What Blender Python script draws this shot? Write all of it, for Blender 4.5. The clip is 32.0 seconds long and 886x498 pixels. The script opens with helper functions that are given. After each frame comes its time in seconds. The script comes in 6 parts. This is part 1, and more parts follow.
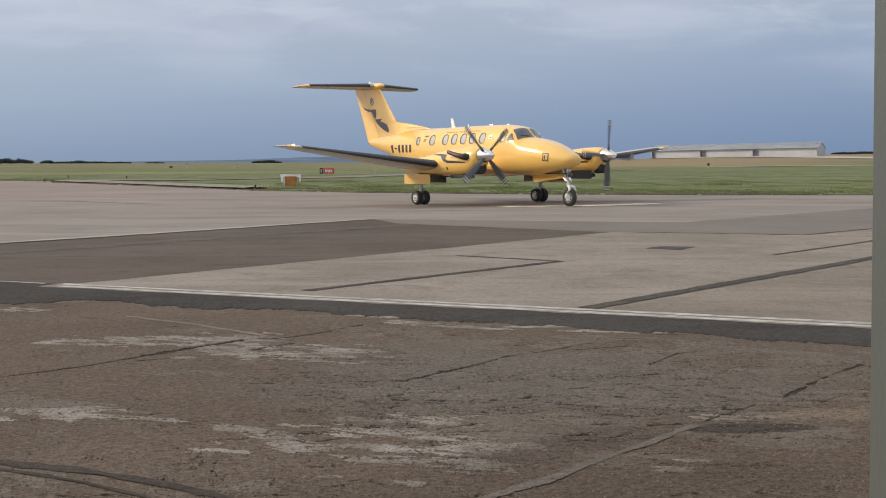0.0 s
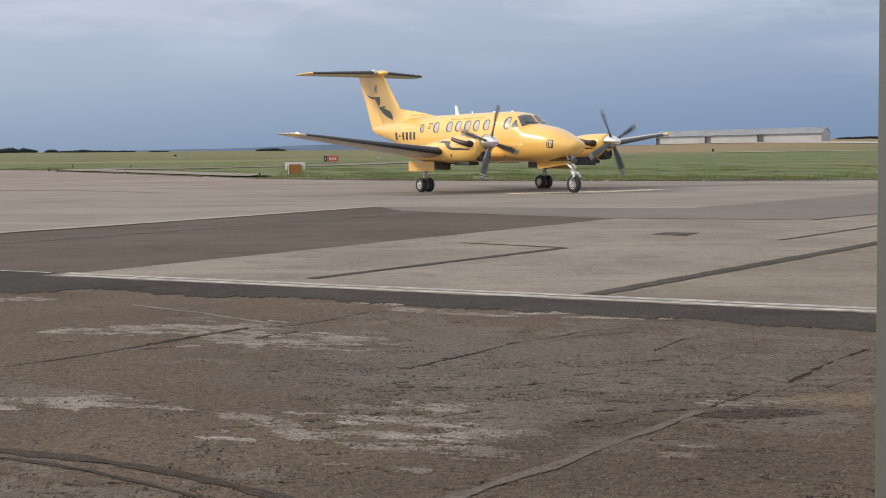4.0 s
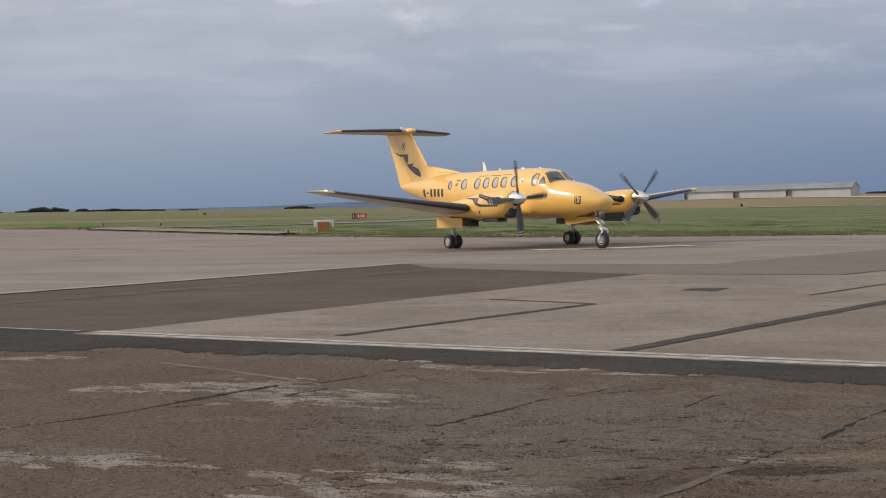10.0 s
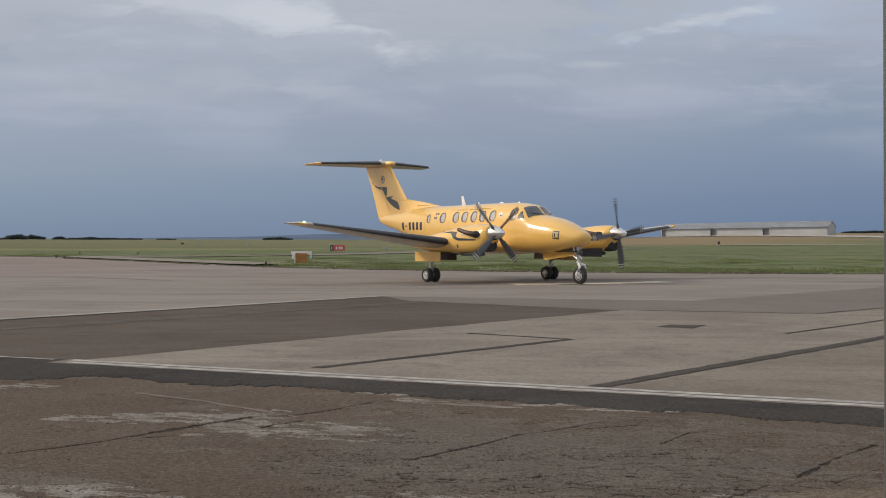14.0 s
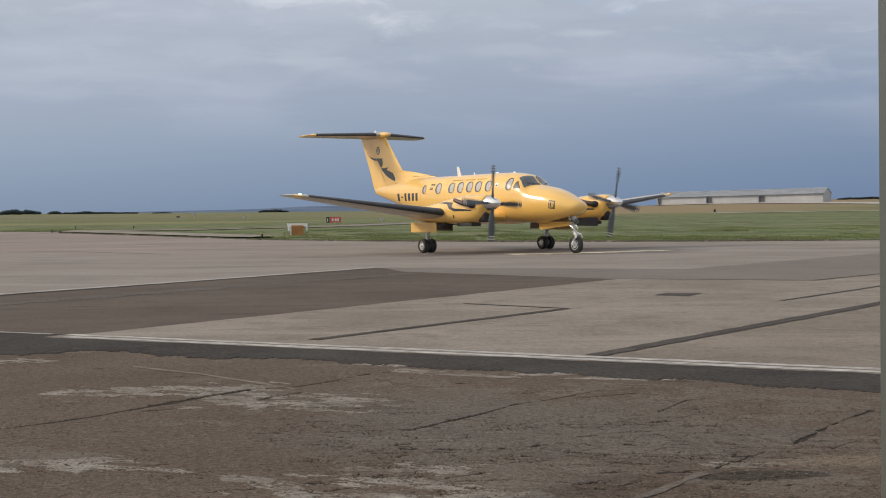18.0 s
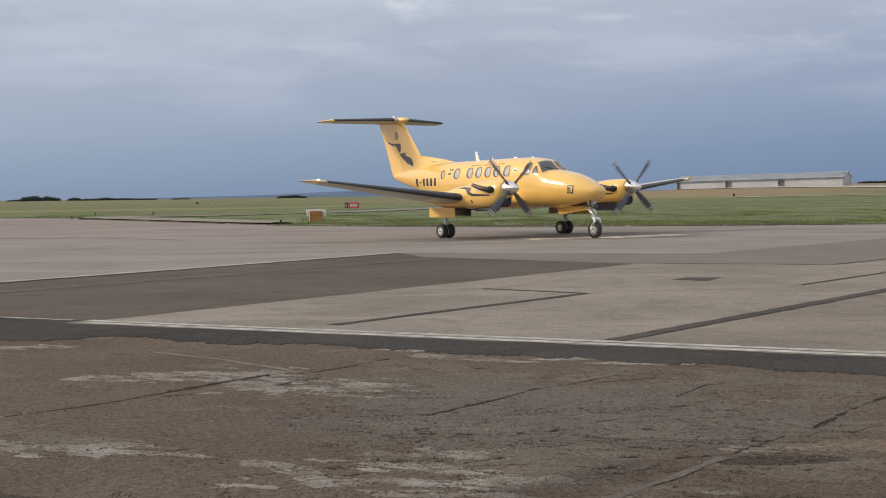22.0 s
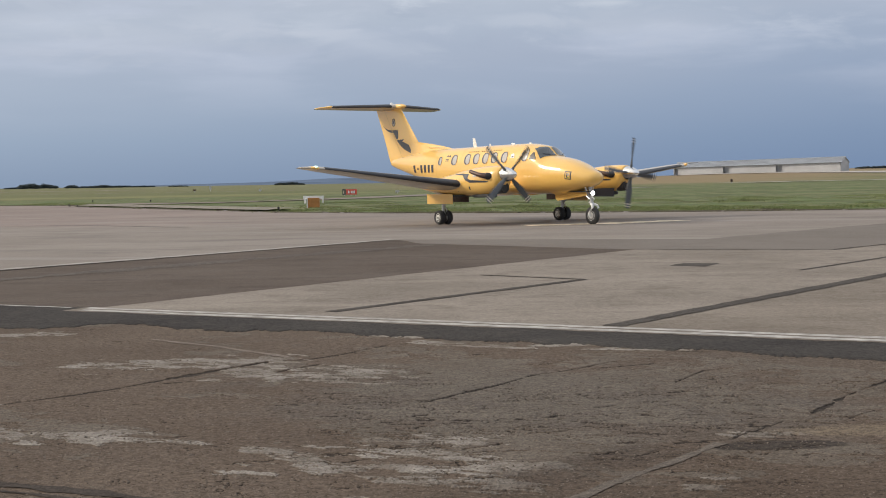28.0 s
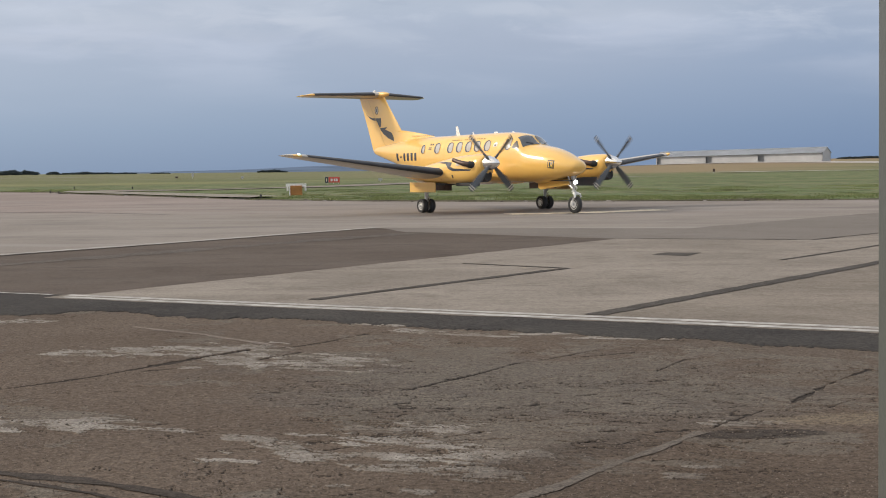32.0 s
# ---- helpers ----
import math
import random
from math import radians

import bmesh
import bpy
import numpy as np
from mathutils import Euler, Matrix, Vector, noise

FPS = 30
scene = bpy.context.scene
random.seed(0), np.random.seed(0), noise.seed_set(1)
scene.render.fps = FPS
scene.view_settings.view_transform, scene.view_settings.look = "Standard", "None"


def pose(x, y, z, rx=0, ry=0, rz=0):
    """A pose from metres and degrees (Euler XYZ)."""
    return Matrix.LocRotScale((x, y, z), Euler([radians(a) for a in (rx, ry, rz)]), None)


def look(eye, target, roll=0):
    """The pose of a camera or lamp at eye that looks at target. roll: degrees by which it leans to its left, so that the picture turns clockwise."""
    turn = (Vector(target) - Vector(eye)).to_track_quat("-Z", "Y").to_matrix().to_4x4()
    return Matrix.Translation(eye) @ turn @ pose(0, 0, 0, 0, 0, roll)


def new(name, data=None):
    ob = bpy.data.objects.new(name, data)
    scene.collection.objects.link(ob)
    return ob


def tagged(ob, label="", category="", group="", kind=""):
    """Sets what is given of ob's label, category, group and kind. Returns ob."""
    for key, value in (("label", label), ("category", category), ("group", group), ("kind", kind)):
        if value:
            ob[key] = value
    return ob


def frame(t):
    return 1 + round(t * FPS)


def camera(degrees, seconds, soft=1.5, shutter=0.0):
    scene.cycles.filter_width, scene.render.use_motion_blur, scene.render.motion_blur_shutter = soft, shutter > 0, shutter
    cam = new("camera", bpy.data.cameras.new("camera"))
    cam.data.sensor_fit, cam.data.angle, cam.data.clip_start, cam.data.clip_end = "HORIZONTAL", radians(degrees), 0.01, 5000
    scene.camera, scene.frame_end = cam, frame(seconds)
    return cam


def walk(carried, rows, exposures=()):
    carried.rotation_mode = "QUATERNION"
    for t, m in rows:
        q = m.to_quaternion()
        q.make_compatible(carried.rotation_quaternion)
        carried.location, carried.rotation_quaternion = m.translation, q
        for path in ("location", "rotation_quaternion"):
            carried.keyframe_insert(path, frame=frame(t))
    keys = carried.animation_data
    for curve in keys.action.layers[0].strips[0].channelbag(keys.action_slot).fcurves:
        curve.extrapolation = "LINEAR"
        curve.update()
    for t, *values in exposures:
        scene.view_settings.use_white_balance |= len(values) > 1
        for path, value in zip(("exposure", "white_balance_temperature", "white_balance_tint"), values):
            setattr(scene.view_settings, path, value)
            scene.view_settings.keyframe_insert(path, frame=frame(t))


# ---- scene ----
EYE = (0.0, 0.0, 1.436)
# seconds and the camera's turn about x, y and z, in degrees: it is held by hand at one spot
LOOKS = [
    (0, 86.309, 0.127, -1.391), (0.5, 86.276, 0.191, -1.398), (1, 86.231, 0.270, -1.396), (1.5, 86.198, 0.360, -1.391),
    (2, 86.142, 0.329, -1.440), (2.5, 86.062, 0.367, -1.476), (3, 85.990, 0.395, -1.434), (3.5, 85.782, 0.417, -1.372),
    (5.5, 85.764, 0.580, -0.330), (6, 85.808, 0.714, -0.052), (6.5, 85.810, 0.830, 0.062), (7, 85.773, 0.917, 0.059),
    (7.5, 85.765, 0.962, 0.059), (8, 85.772, 0.987, -0.006), (8.5, 85.849, 1.021, 0.067), (9, 86.140, 1.011, 0.052),
    (9.5, 86.761, 0.988, -0.021), (10, 88.175, 0.777, -0.037), (10.5, 89.109, 0.600, 0.001), (11, 89.550, 0.241, -0.231),
    (11.5, 89.776, -0.154, -0.523), (12, 89.827, -0.351, -0.834), (12.5, 89.780, -0.300, -0.990), (13, 89.738, -0.285, -0.967),
    (13.5, 89.678, -0.166, -0.949), (14, 89.579, -0.079, -0.951), (14.5, 89.447, 0.109, -0.993), (16.5, 88.568, 0.558, -1.034),
    (17, 88.425, 0.574, -1.071), (17.5, 88.360, 0.591, -1.132), (18, 88.341, 0.525, -1.124), (18.5, 88.283, 0.599, -1.034),
    (19, 88.225, 0.671, -0.892), (19.5, 88.136, 0.694, -0.741), (20, 88.010, 0.717, -0.579), (20.5, 87.907, 0.772, -0.441),
    (21, 87.835, 0.776, -0.407), (21.5, 87.776, 0.754, -0.369), (22, 87.722, 0.719, -0.348), (22.5, 87.683, 0.736, -0.202),
    (23, 87.656, 0.768, -0.016), (23.5, 87.612, 0.748, -0.079), (24, 87.542, 0.742, -0.150), (24.5, 87.496, 0.724, -0.272),
    (25, 87.408, 0.761, -0.331), (25.5, 87.344, 0.765, -0.449), (27.5, 87.187, 0.865, -0.463), (28, 87.150, 0.883, -0.448),
    (28.5, 87.086, 0.890, -0.492), (29, 87.043, 0.921, -0.547), (29.5, 87.011, 0.937, -0.574), (30, 86.979, 0.911, -0.648),
    (30.5, 86.928, 0.890, -0.777), (31, 86.838, 0.850, -0.901), (31.5, 86.737, 0.665, -1.116), (32, 86.649, 0.613, -1.170),
]
cam = camera(36.18, 32.0, 1.0, 0.22)
walk(cam, [(t, pose(*EYE, a, b, c)) for t, a, b, c in LOOKS],
     [(0, -0.07, 6500, 10), (1.5, -0.04, 6500, 10), (3, 0.0, 6500, 10), (6, 0.0, 6500, 10), (8, 0.01, 6500, 10), (9, -0.10, 6500, 10), (10, -0.32, 6600, 12), (10.7, -0.43, 6600, 12), (12, -0.45, 6600, 11.5), (14.5, -0.42, 6500, 10), (17, -0.26, 6500, 10), (19, -0.27, 6500, 10), (20, -0.21, 6500, 10), (23, -0.17, 6500, 10), (28, -0.11, 6500, 10), (32, -0.06, 6500, 10)])

# ---- world and sun ----
SUN_FROM = Vector((-0.86, 0.08, 0.46)).normalized()


def graph(tree):
    """Shorthand for building node trees: returns an add function and a link function."""
    def add(kind, **values):
        n = tree.nodes.new(kind)
        for key, value in values.items():
            if key in n.inputs:
                n.inputs[key].default_value = value
        return n
    return add, lambda a, b: tree.links.new(a, b)


def math_node(tree, op, a, b=None, clamp=False):
    n = tree.nodes.new("ShaderNodeMath")
    n.operation, n.use_clamp = op, clamp
    for i, v in enumerate((a, b)):
        if v is None:
            continue
        if isinstance(v, (int, float)):
            n.inputs[i].default_value = v
        else:
            tree.links.new(v, n.inputs[i])
    return n.outputs[0]


def ramp(tree, fac, stops, smooth=False):
    n = tree.nodes.new("ShaderNodeValToRGB")
    if smooth:
        n.color_ramp.interpolation = "EASE"
    while len(n.color_ramp.elements) < len(stops):
        n.color_ramp.elements.new(0.5)
    for e, (at, c) in zip(n.color_ramp.elements, stops):
        e.position = at
        e.color = (*c, 1) if isinstance(c, tuple) else (c, c, c, 1)
    tree.links.new(fac, n.inputs[0])
    return n.outputs[0]


def mix(tree, fac, a, b, how="MIX"):
    n = tree.nodes.new("ShaderNodeMix")
    n.data_type, n.blend_type = "RGBA", how
    for i, v in ((0, fac), (6, a), (7, b)):
        if isinstance(v, (int, float)):
            n.inputs[i].default_value = v
        elif isinstance(v, tuple):
            n.inputs[i].default_value = (*v, 1)
        else:
            tree.links.new(v, n.inputs[i])
    return n.outputs[2]


def noise_tex(tree, vector, scale, detail=4.0, rough=0.55, distort=0.0):
    n = tree.nodes.new("ShaderNodeTexNoise")
    n.inputs["Scale"].default_value, n.inputs["Detail"].default_value = scale, detail
    n.inputs["Roughness"].default_value, n.inputs["Distortion"].default_value = rough, distort
    if vector is not None:
        tree.links.new(vector, n.inputs["Vector"])
    return n.outputs[0]


def make_world():
    w = bpy.data.worlds.new("cloudy_sky")
    scene.world = w
    w.use_nodes = True
    t = w.node_tree
    t.nodes.clear()
    add, link = graph(t)
    co = add("ShaderNodeTexCoord").outputs["Generated"]
    sep = add("ShaderNodeSeparateXYZ")
    link(co, sep.inputs[0])
    x, y, z = sep.outputs
    sky = add("ShaderNodeTexSky")
    sky.sky_type, sky.sun_disc = "NISHITA", False
    sky.sun_elevation = math.asin(SUN_FROM.z)
    sky.sun_rotation = math.atan2(SUN_FROM.x, SUN_FROM.y)
    sky.altitude, sky.dust_density = 20, 2.0
    clear = add("ShaderNodeVectorMath")
    clear.operation = "SCALE"
    clear.inputs["Scale"].default_value = 0.07
    link(sky.outputs[0], clear.inputs[0])
    # cloud deck: flat layers, so the pattern is drawn out along the horizon
    up = math_node(t, "MAXIMUM", z, 0.0)
    comb = add("ShaderNodeCombineXYZ")
    link(math_node(t, "MULTIPLY", x, 2.6), comb.inputs[0])
    link(math_node(t, "MULTIPLY", y, 2.6), comb.inputs[1])
    link(math_node(t, "MULTIPLY", up, 16.0), comb.inputs[2])
    n1 = noise_tex(t, comb.outputs[0], 1.1, 5.0, 0.45, 0.2)
    n2 = noise_tex(t, comb.outputs[0], 2.1, 6.0, 0.5, 0.3)
    n3 = noise_tex(t, comb.outputs[0], 1.9, 8.0, 0.6, 0.25)
    west = ramp(t, math_node(t, "ADD", math_node(t, "MULTIPLY", x, -1.0), 0.5), [(0.2, 0.0), (0.85, 1.0)])
    # clear-seeming distance under the deck, paler towards the west
    low_e = ramp(t, up, [(0.0, (0.206, 0.300, 0.477)), (0.03, (0.247, 0.343, 0.515)), (0.08, (0.345, 0.432, 0.592)), (0.16, (0.546, 0.608, 0.714)), (0.35, (0.68, 0.70, 0.74)), (1.0, (0.92, 0.94, 0.98))])
    low_w = ramp(t, up, [(0.0, (0.289, 0.377, 0.525)), (0.03, (0.358, 0.455, 0.603)), (0.08, (0.487, 0.567, 0.695)), (0.16, (0.674, 0.722, 0.793)), (0.35, (0.68, 0.70, 0.74)), (1.0, (0.92, 0.94, 0.98))])
    c = mix(t, west, low_e, low_w)
    grey = ramp(t, up, [(0.0, (0.25, 0.33, 0.48)), (0.06, (0.395, 0.463, 0.60)), (0.11, (0.462, 0.522, 0.655)), (0.16, (0.53, 0.575, 0.69)), (0.35, (0.56, 0.58, 0.63)), (1.0, (0.70, 0.72, 0.76))])
    rise = ramp(t, up, [(0.03, 0.0), (0.11, 1.0)], True)
    c = mix(t, math_node(t, "MULTIPLY", math_node(t, "MULTIPLY", ramp(t, n1, [(0.32, 0.0), (0.66, 1.0)], True), rise), 0.7), c, grey)
    c = mix(t, math_node(t, "MULTIPLY", math_node(t, "MULTIPLY", ramp(t, n2, [(0.46, 0.0), (0.70, 1.0)], True), rise), 0.5), c, (0.64, 0.70, 0.845))
    # the deck breaks open well above the view, and here and there lower down, over the far field
    edge = math_node(t, "ADD", up, math_node(t, "MULTIPLY", math_node(t, "SUBTRACT", n3, 0.5), 0.14))
    c = mix(t, math_node(t, "MULTIPLY", ramp(t, edge, [(0.195, 0.0), (0.235, 1.0)], True), 0.7), c, (0.84, 0.89, 0.98))
    ahead = math_node(t, "MAXIMUM", y, 0.05)
    flat = add("ShaderNodeCombineXYZ")
    link(math_node(t, "DIVIDE", x, ahead), flat.inputs[0])
    link(math_node(t, "DIVIDE", z, ahead), flat.inputs[1])
    fray = add("ShaderNodeMapping")
    fray.inputs["Scale"].default_value = (12.0, 42.0, 1.0)
    link(flat.outputs[0], fray.inputs[0])
    torn = math_node(t, "SUBTRACT", noise_tex(t, fray.outputs[0], 1.0, 6.0, 0.6, 0.4), 0.5)
    front = ramp(t, y, [(0.2, 0.0), (0.5, 1.0)])
    # mottled underside of the deck
    band = math_node(t, "MULTIPLY", ramp(t, up, [(0.075, 0.0), (0.11, 1.0), (0.30, 1.0), (0.5, 0.0)], True), front)
    c = mix(t, math_node(t, "MULTIPLY", ramp(t, torn, [(0.0, 0.0), (0.22, 0.42)], True), band), c, (0.70, 0.75, 0.86))
    c = mix(t, math_node(t, "MULTIPLY", ramp(t, math_node(t, "MULTIPLY", torn, -1.0), [(0.02, 0.0), (0.22, 0.34)], True), band), c, (0.37, 0.44, 0.57))
    # breaks and pale wisps: sideways, upwards, half sizes, turn, strength, colour
    for a, e, r, q, turn, much, tone in (
              (-0.146, 0.17, 0.1, 0.0108, -8, 0.62, (0.86, 0.91, 0.99)),
              (-0.08, 0.16, 0.037, 0.0067, -8, 0.62, (0.86, 0.91, 0.99)),
              (0.271, 0.171, 0.08, 0.0125, 6, 0.6, (0.6, 0.72, 0.92)),
              (-0.27, 0.117, 0.037, 0.005, -2, 0.24, (0.72, 0.77, 0.87)),
              (-0.146, 0.117, 0.029, 0.0058, 0, 0.24, (0.72, 0.77, 0.87)),
              (-0.079, 0.115, 0.019, 0.0058, 0, 0.24, (0.72, 0.77, 0.87)),
              (-0.046, 0.101, 0.046, 0.0058, -12, 0.24, (0.72, 0.77, 0.87)),
              (0.066, 0.117, 0.029, 0.0029, 0, 0.24, (0.72, 0.77, 0.87)),
              (0.129, 0.129, 0.021, 0.0021, 0, 0.34, (0.84, 0.88, 0.95)),
              (0.225, 0.166, 0.05, 0.0033, 12, 0.62, (0.86, 0.91, 0.99)),
              (-0.208, 0.106, 0.083, 0.0091, 0, 0.3, (0.66, 0.70, 0.80)),
              (0.167, 0.113, 0.067, 0.0083, 0, 0.3, (0.66, 0.70, 0.80))):
        m = add("ShaderNodeMapping")
        m.vector_type = "TEXTURE"
        m.inputs["Location"].default_value = (a, e, 0)
        m.inputs["Rotation"].default_value = (0, 0, radians(turn))
        m.inputs["Scale"].default_value = (r * 1.7, q * 2.2, 1.0)
        link(flat.outputs[0], m.inputs[0])
        far = add("ShaderNodeVectorMath")
        far.operation = "LENGTH"
        link(m.outputs[0], far.inputs[0])
        k = ramp(t, math_node(t, "ADD", far.outputs["Value"], math_node(t, "MULTIPLY", torn, 3.4)), [(0.05, 1.0), (1.05, 0.0)], True)
        c = mix(t, math_node(t, "MULTIPLY", math_node(t, "MULTIPLY", k, front), much), c, tone)
    # thinner, brighter cloud round the sun's quarter
    dot = add("ShaderNodeVectorMath")
    dot.operation = "DOT_PRODUCT"
    link(co, dot.inputs[0])
    dot.inputs[1].default_value = SUN_FROM
    near = ramp(t, dot.outputs["Value"], [(0.55, 0.0), (1.0, 1.0)], True)
    c = mix(t, near, c, (1.5, 1.4, 1.25))
    c = mix(t, 0.08, c, clear.outputs[0])
    bg = add("ShaderNodeBackground", Strength=1.0)
    link(c, bg.inputs[0])
    link(bg.outputs[0], add("ShaderNodeOutputWorld").inputs[0])


make_world()
sun = new("sun", bpy.data.lights.new("sun", "SUN"))
sun.data.energy, sun.data.angle, sun.data.color = 2.65, radians(10.0), (1.0, 0.90, 0.77)
sun.matrix_world = look(SUN_FROM * 100, (0, 0, 0))
scene.view_settings.exposure = 0.0

# ---- materials ----


def material(name, color, rough=0.6, metal=0.0, vary=0.12, scale=3.0, bump=0.0, bump_scale=60.0, coat=0.0, spec=0.5, tint=None):
    """A plain worn surface: colour varied at two scales, a little relief."""
    m = bpy.data.materials.new(name)
    m.use_nodes = True
    t = m.node_tree
    b = t.nodes["Principled BSDF"]
    co = t.nodes.new("ShaderNodeTexCoord").outputs["Object"]
    big = noise_tex(t, co, scale, 4, 0.6)
    fine = noise_tex(t, co, scale * 14, 3, 0.6)
    dark = tuple(v * (1 - vary) for v in (tint or color))
    light = tuple(min(1, v * (1 + vary * 0.7)) for v in color)
    c = mix(t, ramp(t, big, [(0.3, 0.0), (0.7, 1.0)]), dark, light)
    c = mix(t, 0.5 * min(1, vary * 3), c, mix(t, fine, (0.25, 0.25, 0.25), (0.75, 0.75, 0.75)), "OVERLAY") if vary else c
    t.links.new(c, b.inputs["Base Color"])
    b.inputs["Roughness"].default_value, b.inputs["Metallic"].default_value = rough, metal
    b.inputs["Coat Weight"].default_value, b.inputs["Specular IOR Level"].default_value = coat, spec
    b.inputs["Coat Roughness"].default_value = 0.04
    if bump:
        n = t.nodes.new("ShaderNodeBump")
        n.inputs["Strength"].default_value, n.inputs["Distance"].default_value = bump, 0.02
        t.links.new(noise_tex(t, co, bump_scale, 4, 0.6), n.inputs["Height"])
        t.links.new(n.outputs[0], b.inputs["Normal"])
    return m


def paving(name, dark, light, speck, patch=0.35, fine=55.0, bump=0.5, stain=(0.06, 0.052, 0.046), stain_amount=0.45, streak=None, wash=None, extra=None, coarse=0.42):
    """Weathered asphalt or concrete: aggregate, blotches some metres wide, stains and bleached streaks; extra adds worn patches."""
    m = bpy.data.materials.new(name)
    m.use_nodes = True
    t = m.node_tree
    b = t.nodes["Principled BSDF"]
    geo = t.nodes.new("ShaderNodeNewGeometry").outputs["Position"]
    blotch = noise_tex(t, geo, patch, 5, 0.62, 0.4)
    mid = noise_tex(t, geo, patch * 5.3, 6, 0.65, 0.2)
    grit = noise_tex(t, geo, fine, 3, 0.7)
    c = mix(t, ramp(t, blotch, [(0.32, 0.0), (0.68, 1.0)]), dark, light)
    c = mix(t, math_node(t, "MULTIPLY", ramp(t, mid, [(0.50, 0.0), (0.72, 1.0)]), stain_amount), c, stain)
    if wash:
        w = noise_tex(t, geo, patch * 2.7, 7, 0.7, 0.6)
        c = mix(t, math_node(t, "MULTIPLY", ramp(t, w, [(0.57, 0.0), (0.64, 1.0)]), wash[1]), c, wash[0])
    if streak:
        v = t.nodes.new("ShaderNodeMapping")
        v.inputs["Rotation"].default_value = (0, 0, radians(streak[1]))
        v.inputs["Scale"].default_value = (0.16, 0.9, 1.0)
        t.links.new(geo, v.inputs[0])
        s = noise_tex(t, v.outputs[0], 1.0, 5, 0.55, 0.4)
        c = mix(t, math_node(t, "MULTIPLY", ramp(t, s, [(0.5, 0.0), (0.7, 1.0)]), streak[2]), c, streak[0])
        # short scuffs and rain marks
        v2 = t.nodes.new("ShaderNodeMapping")
        v2.inputs["Rotation"].default_value = (0, 0, radians(streak[1] + 6))
        v2.inputs["Scale"].default_value = (0.7, 3.2, 1.0)
        t.links.new(geo, v2.inputs[0])
        s2 = noise_tex(t, v2.outputs[0], 1.0, 6, 0.66, 0.5)
        c = mix(t, ramp(t, s2, [(0.58, 0.0), (0.68, 0.45)]), c, stain)
        c = mix(t, ramp(t, s2, [(0.30, 0.4), (0.40, 0.0)]), c, streak[0])
    if extra:
        c = extra(t, geo, c)
    grit2 = noise_tex(t, geo, fine * 0.37, 3, 0.7)
    both = mix(t, 0.45, grit, grit2)
    c = mix(t, ramp(t, both, [(0.38, 0.0), (0.50, 0.5), (0.63, 1.0)]), mix(t, 1.0, c, (1 - coarse * 1.1,) * 3, "MULTIPLY"), mix(t, 0.10, mix(t, 1.0, c, (1 + coarse * 0.9,) * 3, "MULTIPLY"), speck))
    t.links.new(c, b.inputs["Base Color"])
    b.inputs["Roughness"].default_value = 0.88
    b.inputs["Specular IOR Level"].default_value = 0.08
    n = t.nodes.new("ShaderNodeBump")
    n.inputs["Strength"].default_value, n.inputs["Distance"].default_value = bump, 0.02
    t.links.new(mix(t, 0.2, both, mid), n.inputs["Height"])
    t.links.new(n.outputs[0], b.inputs["Normal"])
    return m


def ellipse_mask(t, geo, cx, cy, rx, ry, turn, ragged=0.9, scale=4.0, hard=0.12, seed=0.0):
    """A worn patch: an ellipse on the ground with a frayed outline, 1 inside."""
    m = t.nodes.new("ShaderNodeMapping")
    m.vector_type = "TEXTURE"
    m.inputs["Location"].default_value = (cx, cy, 0)
    m.inputs["Rotation"].default_value = (0, 0, radians(turn))
    m.inputs["Scale"].default_value = (rx, ry, 1000)
    t.links.new(geo, m.inputs[0])
    ln = t.nodes.new("ShaderNodeVectorMath")
    ln.operation = "LENGTH"
    t.links.new(m.outputs[0], ln.inputs[0])
    off = t.nodes.new("ShaderNodeVectorMath")
    off.operation = "ADD"
    off.inputs[1].default_value = (seed * 3.7, seed * 1.3, 0)
    t.links.new(geo, off.inputs[0])
    n = noise_tex(t, off.outputs[0], scale, 9, 0.76, 0.3)
    d = math_node(t, "ADD", ln.outputs["Value"], math_node(t, "MULTIPLY", math_node(t, "SUBTRACT", n, 0.5), ragged * 4))
    return ramp(t, d, [(1 - hard, 1.0), (1 + 0.02, 0.0)])


